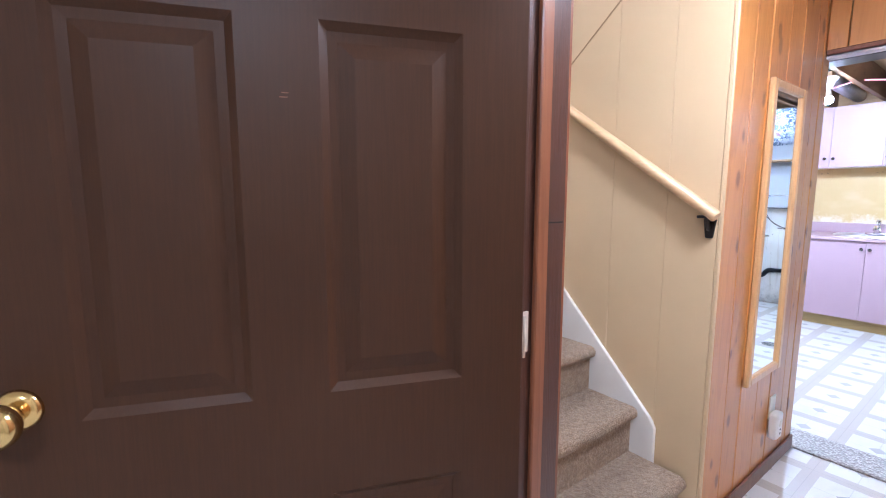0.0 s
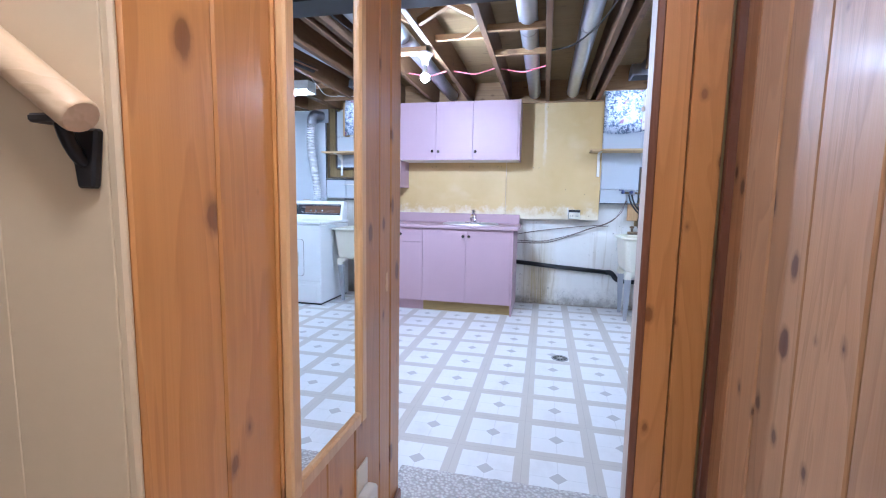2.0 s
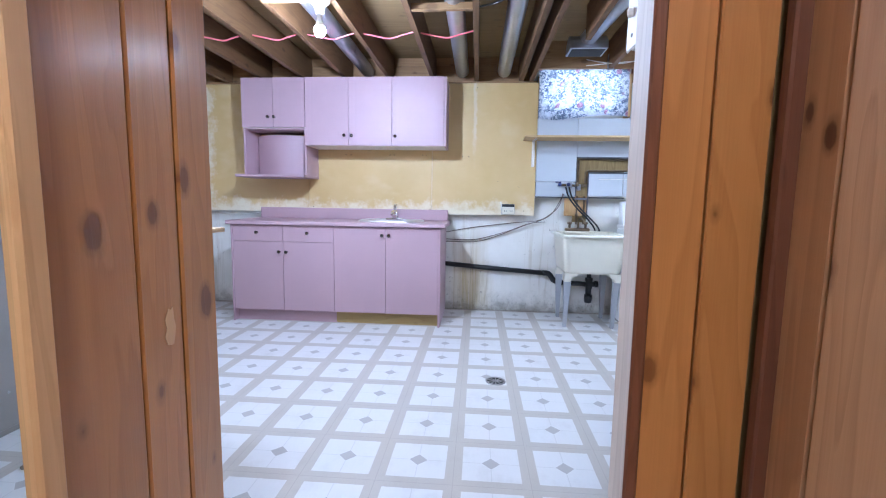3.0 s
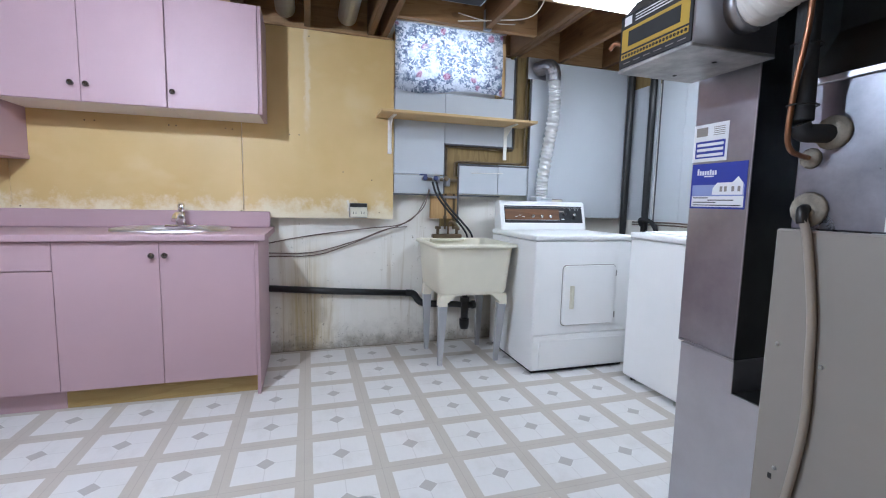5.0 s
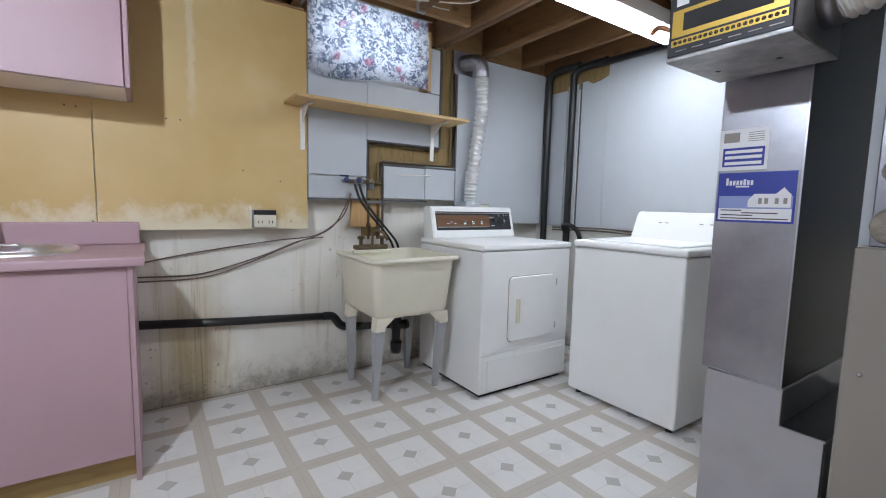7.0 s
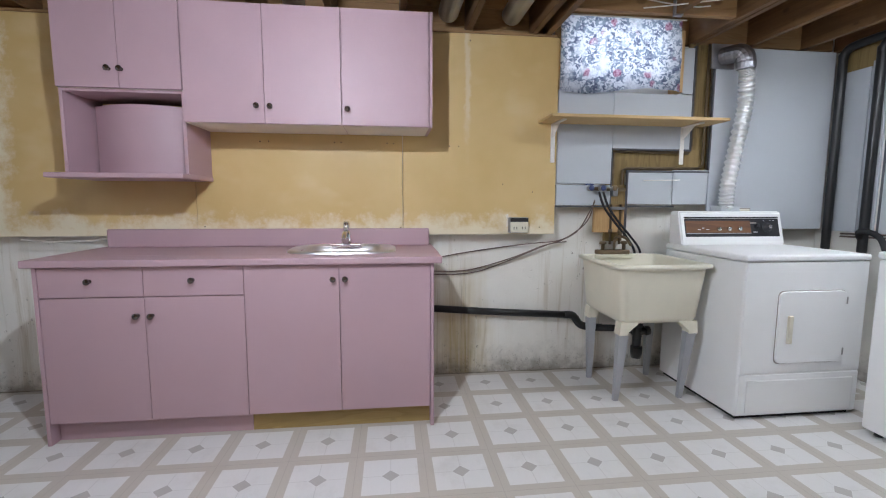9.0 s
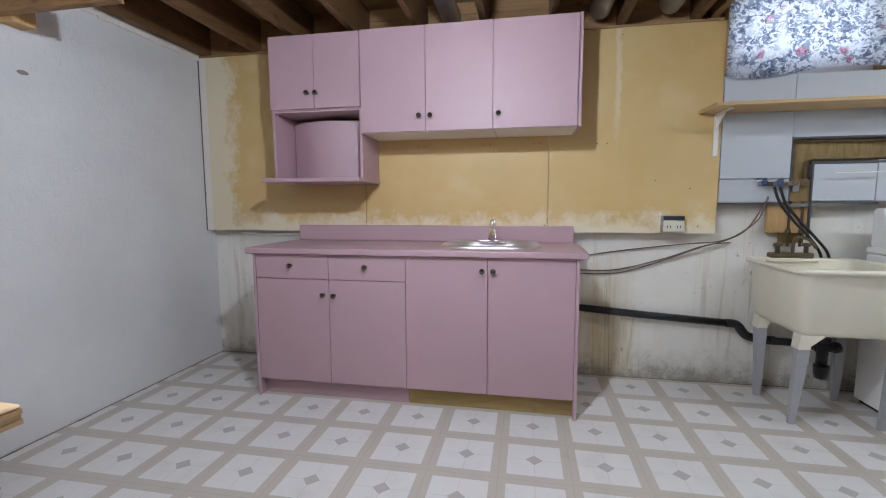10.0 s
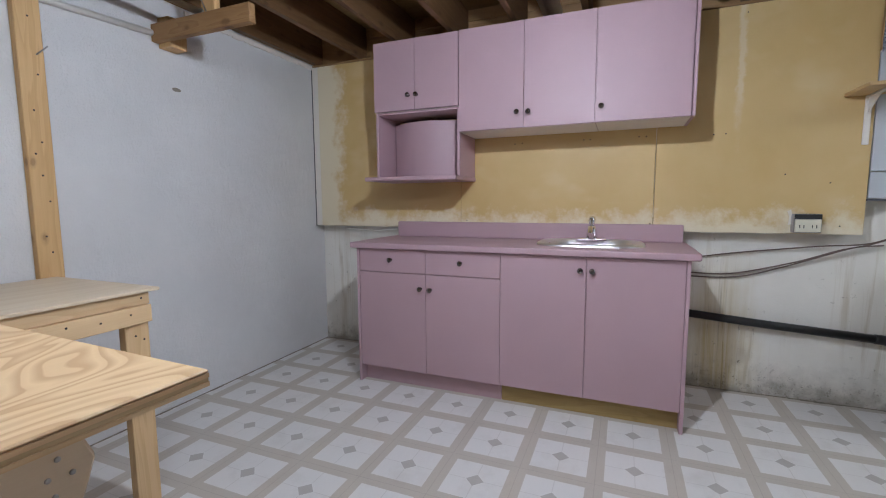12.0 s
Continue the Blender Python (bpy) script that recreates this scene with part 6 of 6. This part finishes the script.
def humidifier():
    x0, x1, y0, y1, z0, z1 = 4.338, 4.612, -0.37, -0.085, 1.520, 1.735
    h = thing("furnace_humidifier", (4.475, -0.23, 1.52), "metal furnace humidifier with gold and black front", "humidifier")
    out = [(y0, z0), (y1, z0 - 0.004), (y1, z1 - 0.06), (y1 - 0.05, z1), (y0, z1)]
    part("housing", prism(out, "x", x0, x1, 0.004), GALV_LIGHT, h, "dull metal housing")
    y = y1 + 0.0005
    part("front_plate", box((x0 + 0.003, y1 - 0.002, z0 + 0.006), (x1 - 0.003, y + 0.003, z1 - 0.058), 0.001), INK, h, "black front plate")
    y += 0.003
    g = part("gold_field", box((x0 + 0.012, y, z0 + 0.052), (x1 - 0.012, y + 0.001, z1 - 0.098)), GOLD, h)
    part("window_pane", box((x0 + 0.040, y + 0.0008, z0 + 0.064), (x1 - 0.040, y + 0.002, z1 - 0.108)), DARK_SLOT, g)
    part("gold_band", box((x0 + 0.012, y, z0 + 0.030), (x1 - 0.012, y + 0.001, z0 + 0.046)), GOLD, h)
    for k in range(20):
        x = x0 + 0.020 + 0.0122 * k
        part("link_mark", lathe([(0.0048, 0.0), (0.0048, 0.0008), (0.003, 0.0008), (0.003, 0.0)], Matrix.Translation((x, y + 0.001, z0 + 0.038)) @ Matrix.Rotation(radians(-90), 4, "X"), 8), INK, h)
    for k in range(6):
        part("print_line", box((x0 + 0.018 + 0.041 * k, y, z0 + 0.017), (x0 + 0.045 + 0.041 * k, y + 0.0008, z0 + 0.0188)), FURNACE, h)
    part("brand_mark", box((x1 - 0.05, y, z1 - 0.088), (x1 - 0.02, y + 0.001, z1 - 0.064)), PAPER, h)
    for k in range(3):
        part("print_line", box((x0 + 0.04, y, z1 - 0.086 + 0.008 * k), (x1 - 0.065, y + 0.0008, z1 - 0.083 + 0.008 * k)), PAPER, h)
    part("cover_lip", box((x0, y0, z0 - 0.006), (x1, y1 + 0.004, z0 + 0.004), 0.002), GRIMY_SHEET, h, "limescale-stained bottom cover")
    for x in (4.42, 4.56):
        part("hole", lathe([(0.007, 0.0), (0.006, -0.001)], Matrix.Translation((x, -0.25, z0 - 0.006)), 10), DARK_SLOT, h)
    line = arc([(x0 + 0.01, -0.24, 1.625), (4.28, -0.235, 1.63), (4.18, -0.22, 1.645), (4.08, -0.215, 1.63), (4.00, -0.215, 1.60)], 22)
    part("collar", tube([(x0 + 0.004, -0.24, 1.625), (x0 - 0.035, -0.238, 1.627)], 0.068, 20), GALV, h)
    part("flexible_duct", tube(line, 0.06, 18, radii=[0.063 + 0.004 * math.sin(k * 1.5) for k in range(len(line))]), FLEX_WHITE, h, "white ribbed flexible duct")
    part("end_collar", tube([(4.02, -0.215, 1.607), (3.965, -0.215, 1.592)], 0.063, 20), GALV, h)
    part("wire_nuts", tube(arc([(x1, -0.10, 1.60), (x1 + 0.03, -0.09, 1.615), (x1 + 0.045, -0.08, 1.60)]), 0.007, 6), COPPER, h)
    part("damper_box", box((3.87, -0.345, 1.50), (3.975, -0.13, 1.68), 0.004), PLASTIC_WHITE, h, "white control box at the duct end")


humidifier()


# ---- laundry: overhead services ----
for y, z, r in ((0.965, 2.33, 0.062), (0.575, 2.33, 0.062), (1.86, 2.33, 0.058)):
    d = thing("round_duct", (5.0, y, z), "round galvanized heating duct between joists", "duct", "round ducts")
    part("pipe", tube([(3.3, y, z), (4.2, y, z), (5.4, y, z), (6.55, y, z - 0.01)], r, 18), DUCT_METAL, d)
    for x in (4.75, 5.9):
        part("seam_ring", tube([(x, y, z), (x + 0.012, y, z)], r + 0.003, 18), GALV, d)
vb = thing("register_boot", (5.9, -0.02, 2.26), "galvanized duct boot with open register mouth", "duct")
part("mouth", prism([(5.78, 2.262), (5.98, 2.262), (5.96, 2.33), (5.90, 2.37), (5.84, 2.37), (5.79, 2.33)], "y", -0.155, 0.125, 0.004), DUCT_METAL, vb)
part("opening", box((5.80, -0.14, 2.2585), (5.965, 0.11, 2.263)), DARK_SLOT, vb)
part("round_pipe", tube([(5.86, 0.0, 2.34), (5.3, -0.06, 2.36), (4.6, -0.12, 2.36)], 0.058, 16), DUCT_METAL, vb)


def bare_bulb(x, y, glow):
    """A bulb below a porcelain socket; its strip bridges the bay on the far side of a joist."""
    b = thing("bare_bulb", (x, y, 2.005), "bare lit bulb in a white ceiling socket", "bulb", "bare bulbs")
    part("mount_strip", box((x - 0.045, y - 0.02, 2.205), (x + 0.045, y + 0.35, 2.24), 0.002), LUMBER_Y, b, "wood strip across the joists")
    part("socket_base", lathe([(0.058, 2.205), (0.056, 2.19), (0.035, 2.17), (0.026, 2.145), (0.024, 2.12)], Matrix.Translation((x, y, 0)), 20), PLASTIC_WHITE, b)
    part("bulb_collar", lathe([(0.013, 2.125), (0.014, 2.105), (0.020, 2.080), (0.0280, 2.0575), (0.0270, 2.0535)], Matrix.Translation((x, y, 0)), 20), PLASTIC_WHITE, b, "opaque white collar of the bulb")
    part("bulb", lathe([(0.0275, 2.0550), (0.0295, 2.049), (0.0310, 2.040), (0.0295, 2.026), (0.0225, 2.013), (0.011, 2.006), (0.002, 2.0045)], Matrix.Translation((x, y, 0)), 20), glow, b, "bright glowing frosted dome")


bare_bulb(4.765, 1.69, BULB)
bare_bulb(3.80, 2.10, BULB_DIM)


def fluorescent():
    x0, x1, y0, y1, z = 5.365, 5.512, -1.60, -0.36, 2.135
    f = thing("fluorescent_fixture", (5.44, -0.98, z), "lit fluorescent strip light under the joists", "lamp")
    part("housing", box((x0, y0, z + 0.014), (x1, y1, z + 0.10), 0.006), WHITE_TRIM, f)
    part("diffuser", box((x0, y0 + 0.012, z), (x1, y1 - 0.012, z + 0.014), 0.004, 2), TUBE_GLOW, f, "glowing white wraparound diffuser")
    for a, b in ((y0, y0 + 0.012), (y1 - 0.012, y1)):
        part("end_cap", box((x0 - 0.003, a, z - 0.003), (x1 + 0.003, b, z + 0.10), 0.004), WHITE_TRIM, f)


fluorescent()
cable = thing("pink_cable", (5.5, 1.6, 2.27), "thin pink cable strung through the joists", "cable")
for y0, y1 in ((0.85, 1.22), (1.26, 1.63), (1.67, 2.04), (2.08, 2.45), (2.49, 2.86), (2.90, 3.27)):
    part("span", tube(arc([(5.46, y0 - 0.02, 2.285), (5.48, y0 + 0.10, 2.262), (5.50, (y0 + y1) / 2, 2.250), (5.50, y1 - 0.08, 2.268), (5.49, y1 + 0.02, 2.285)], 5), 0.006, 6), WIRE_PINK, cable)
single("ceiling_cable", tube(arc([(4.0, 0.43, 2.30), (4.5, 0.50, 2.27), (4.9, 0.65, 2.255), (5.05, 0.80, 2.27), (5.1, 0.83, 2.29)]), 0.006, 6), ABS, "black cable looping below a joist", "cable", "ceiling cables")
single("ceiling_cable", tube(arc([(5.2, -0.32, 2.30), (5.6, -0.40, 2.25), (5.9, -0.45, 2.22), (6.1, -0.30, 2.25), (6.24, -0.10, 2.27)], 6), 0.0035, 6), WIRE_WHITE, "white cable hanging below the joists", "cable", "ceiling cables")
single("ceiling_cable", tube(arc([(6.24, -0.10, 2.32), (6.20, -0.22, 2.285), (6.20, -0.38, 2.275), (6.235, -0.50, 2.30)], 6), 0.0035, 6), WIRE_WHITE, "white cable hanging below the joists", "cable", "ceiling cables")
single("ceiling_cable", tube(arc([(4.6, 1.26, 2.33), (4.72, 1.38, 2.29), (4.85, 1.5, 2.31), (4.9, 1.63, 2.33)], 6), 0.0035, 6), WIRE_WHITE, "white cable hanging below the joists", "cable", "ceiling cables")
single("ceiling_cable", tube(arc([(5.3, 3.30, 2.35), (5.6, 3.15, 2.30), (5.9, 3.0, 2.33), (6.0, 2.90, 2.36)]), 0.005, 6), ABS, "black cable looping below a joist", "cable", "ceiling cables")


def floor_drain():
    d = thing("floor_drain", (4.91, 0.655, 0), "round metal floor drain grate", "drain")
    part("ring", lathe([(0.062, 0.0), (0.062, 0.004), (0.052, 0.005), (0.050, 0.001)], Matrix.Translation((4.91, 0.655, 0)), 28), NAIL, d)
    part("well", lathe([(0.052, 0.0008), (0.0505, 0.0012)], Matrix.Translation((4.91, 0.655, 0)), 24), DARK_SLOT, d)
    part("hub", lathe([(0.016, 0.001), (0.015, 0.0045), (0.003, 0.0048)], Matrix.Translation((4.91, 0.655, 0)), 14), NAIL, d)
    for k in range(10):
        m = Matrix.Translation((4.91, 0.655, 0)) @ Matrix.Rotation(2 * math.pi * k / 10, 4, "Z")
        part("bar", moved(box((0.013, -0.004, 0.001), (0.053, 0.004, 0.0042)), m), NAIL, d)


floor_drain()


# ---- laundry: north side ----
def workbench():
    x0, x1, y0, y1, z = 3.28, 3.945, 1.795, 2.95, 0.992
    b = thing("workbench", (3.945, 1.795, 0), "tall home-made workbench with thick plywood top", "workbench")
    b.rotation_euler.z = radians(-2)
    part("top", box((x0, y0, z - 0.004), (x1, y1, z), 0.0015), PLY, b, "plywood top with bold wavy grain")
    for k in range(3):
        part("ply_layer", box((x0 + 0.0008 * (k % 2), y0 + 0.0008 * (k % 2), z - 0.0172 + 0.0044 * k), (x1 - 0.0008 * (k % 2), y1, z - 0.0129 + 0.0044 * k)), PLY_CORE if k % 2 else PALE_X, b)
    for lx in (x0 + 0.03, x1 - 0.42):
        for ly in (y0 + 0.155, y1 - 0.12):
            part("leg", box((lx, ly, 0.0), (lx + 0.089, ly + 0.038, z - 0.0172), 0.002), PALE_Z, b)
    for ly in (y0 + 0.115, y1 - 0.082):
        part("rail", box((x0 + 0.02, ly, z - 0.113), (x1 - 0.30, ly + 0.038, z - 0.0172), 0.002), PALE_X, b)
    gus = [(3.77, z - 0.026), (3.862, z - 0.040), (3.872, z - 0.065), (3.86, z - 0.10), (3.52, z - 0.45), (3.44, z - 0.39)]
    g = part("brace", prism(gus, "y", y0 + 0.060, y0 + 0.085, 0.003), PLY_PALE, b, "diagonal plywood brace with screws")
    for x, dz in ((3.842, 0.053), (3.852, 0.070), (3.834, 0.068), (3.838, 0.085)):
        part("screw", lathe([(0.0026, 0.0), (0.0023, 0.0012), (0.0008, 0.001)], Matrix.Translation((x, y0 + 0.060, z - dz)) @ Matrix.Rotation(radians(90), 4, "X"), 10), NAIL, g)


workbench()


def work_table():
    x0, x1, y0, y1, z = 3.35, 4.762, 3.045, 3.70, 0.843
    b = thing("work_table", (4.0, 3.4, 0), "pale plywood-topped work table against the wall", "table")
    part("top", box((x0, y0, z - 0.012), (x1, y1, z), 0.002), PLY_PALE, b)
    for ya, yb in ((y0 + 0.012, y0 + 0.050), (y1 - 0.045, y1 - 0.007)):
        part("rail", box((x0 + 0.03, ya, z - 0.058), (x1 - 0.035, yb, z - 0.012), 0.002), PALE_X, b)
        part("rail", box((x0 + 0.03, ya - 0.010, z - 0.125), (x1 - 0.035, yb - 0.002, z - 0.060), 0.002), PALE_X, b)
        for lx in (x0 + 0.05, x1 - 0.128):
            part("leg", box((lx, ya + 0.004, 0.0), (lx + 0.086, yb + 0.002, z - 0.126), 0.002), PALE_Z, b)
    part("end_rail", box((x1 - 0.075, y0 + 0.052, z - 0.10), (x1 - 0.037, y1 - 0.047, z - 0.012), 0.002), LUMBER_Y, b)
    for x, dz in ((4.69, 0.03), (4.65, 0.085), (4.55, 0.09), (4.45, 0.08), (4.67, 0.17), (4.70, 0.19), (4.66, 0.35), (4.69, 0.45)):
        part("nail_head", lathe([(0.004, 0.0), (0.0035, 0.001)], Matrix.Translation((x, y0 + 0.0015 + (0.0145 if dz > 0.126 else 0.0), z - dz)) @ Matrix.Rotation(radians(90), 4, "X"), 8), BLACK, b)


work_table()
stud_t = thing("wall_stud", (4.775, 3.73, 0), "bare upright stud against the white wall", "stud")
part("post", box((4.706, 3.712, 0.0), (4.798, 3.749, 2.24), 0.003), STUD, stud_t)
for k, z in enumerate((2.05, 1.93, 1.70, 1.55, 1.42, 1.37, 1.28, 1.17, 1.02, 0.95)):
    part("nail_head", lathe([(0.0042, 0), (0.0035, 0.0012)], Matrix.Translation((4.735 + 0.034 * ((k * 7) % 5) / 4, 3.712, z)) @ Matrix.Rotation(radians(90), 4, "X"), 8), BLACK, stud_t)
part("nail", tube([(4.77, 3.715, 1.78), (4.792, 3.668, 1.815)], 0.003, 6), NAIL, stud_t)


def rod_bracket():
    r = thing("rod_bracket", (5.35, 3.4, 2.0), "wooden bracket holding a metal hanging rod", "bracket")
    part("arm", box((5.297, 3.065, 2.006), (5.337, 3.745, 2.095), 0.003), LUMBER_Y, r)
    part("hanger", box((5.3375, 3.33, 2.030), (5.375, 3.42, 2.30), 0.003), STUD, r)
    part("wall_block", box((5.3375, 3.66, 1.985), (5.44, 3.748, 2.14), 0.003), STUD, r)
    part("rod", tube([(5.35, 3.42, 2.115), (4.6, 3.44, 2.135), (3.6, 3.46, 2.15)], 0.016, 12), NAIL, r, "shiny metal rod")
    part("rod_cup", tube([(5.33, 3.42, 2.115), (5.38, 3.419, 2.115)], 0.021, 12), NAIL, r)
    part("nail", tube([(5.32, 3.36, 2.095), (5.28, 3.36, 2.165)], 0.003, 6), NAIL, r)


rod_bracket()
single("wall_conduit", tube([(3.3, 3.735, 1.95), (5.296, 3.735, 2.05)], 0.015, 10), PLASTIC_WHITE, "thin white painted pipe along the wall", "pipe")
single("rim_insulation", box((3.3, 3.70, 2.245), (6.66, 3.749, 2.36), 0.01), SUBFLOOR, "stained wood rim above the white wall", "trim", kind="structure")
mortar = bmesh.new()
for k in range(60):
    x = 5.50 + k * 0.0195
    box((x, 3.738 + 0.004 * noise.noise((k, 0, 0)), 2.205 + 0.02 * noise.noise((k * 0.6, 3, 0))), (x + 0.0195, 3.752, 2.236 + 0.006 * noise.noise((k * 0.9, 8, 0))), bm=mortar)
single("mortar_edge", mortar, OFFWHITE, "crumbling pale mortar at the wall top", "mortar", kind="structure")
scuff = prism([(5.426 + 0.026 * (1 + 0.5 * noise.noise((k, 1, 1))) * math.cos(2 * math.pi * k / 16), 1.79 + 0.011 * (1 + 0.6 * noise.noise((k, 5, 1))) * math.sin(2 * math.pi * k / 16)) for k in range(16)], "y", 3.7488, 3.7502)
single("wall_scuff", scuff, GASKET, "small grey-brown scuff on the white wall", "scuff", kind="structure")
# ragged dark gap where the vinyl meets the walls
for name, x0, x1, y0, y1 in (("east", 6.675, 6.701, -1.8, 3.75), ("north", 3.3, 6.70, 3.725, 3.751)):
    edge = bmesh.new()
    along = name == "north"
    n = 90
    for k in range(n):
        t0, t1 = k / n, (k + 1) / n
        w = 0.006 + 0.012 * max(0, noise.noise((k * 0.31, 4 if along else 9, 0)) + 0.3)
        if along:
            box((x0 + (x1 - x0) * t0, y1 - w, 0.0), (x0 + (x1 - x0) * t1, y1, 0.003), bm=edge)
        else:
            box((x1 - w, y0 + (y1 - y0) * t0, 0.0), (x1, y0 + (y1 - y0) * t1, 0.003), bm=edge)
    single("floor_gap", edge, GASKET, "ragged grimy edge of the vinyl at the wall", "trim", kind="structure")
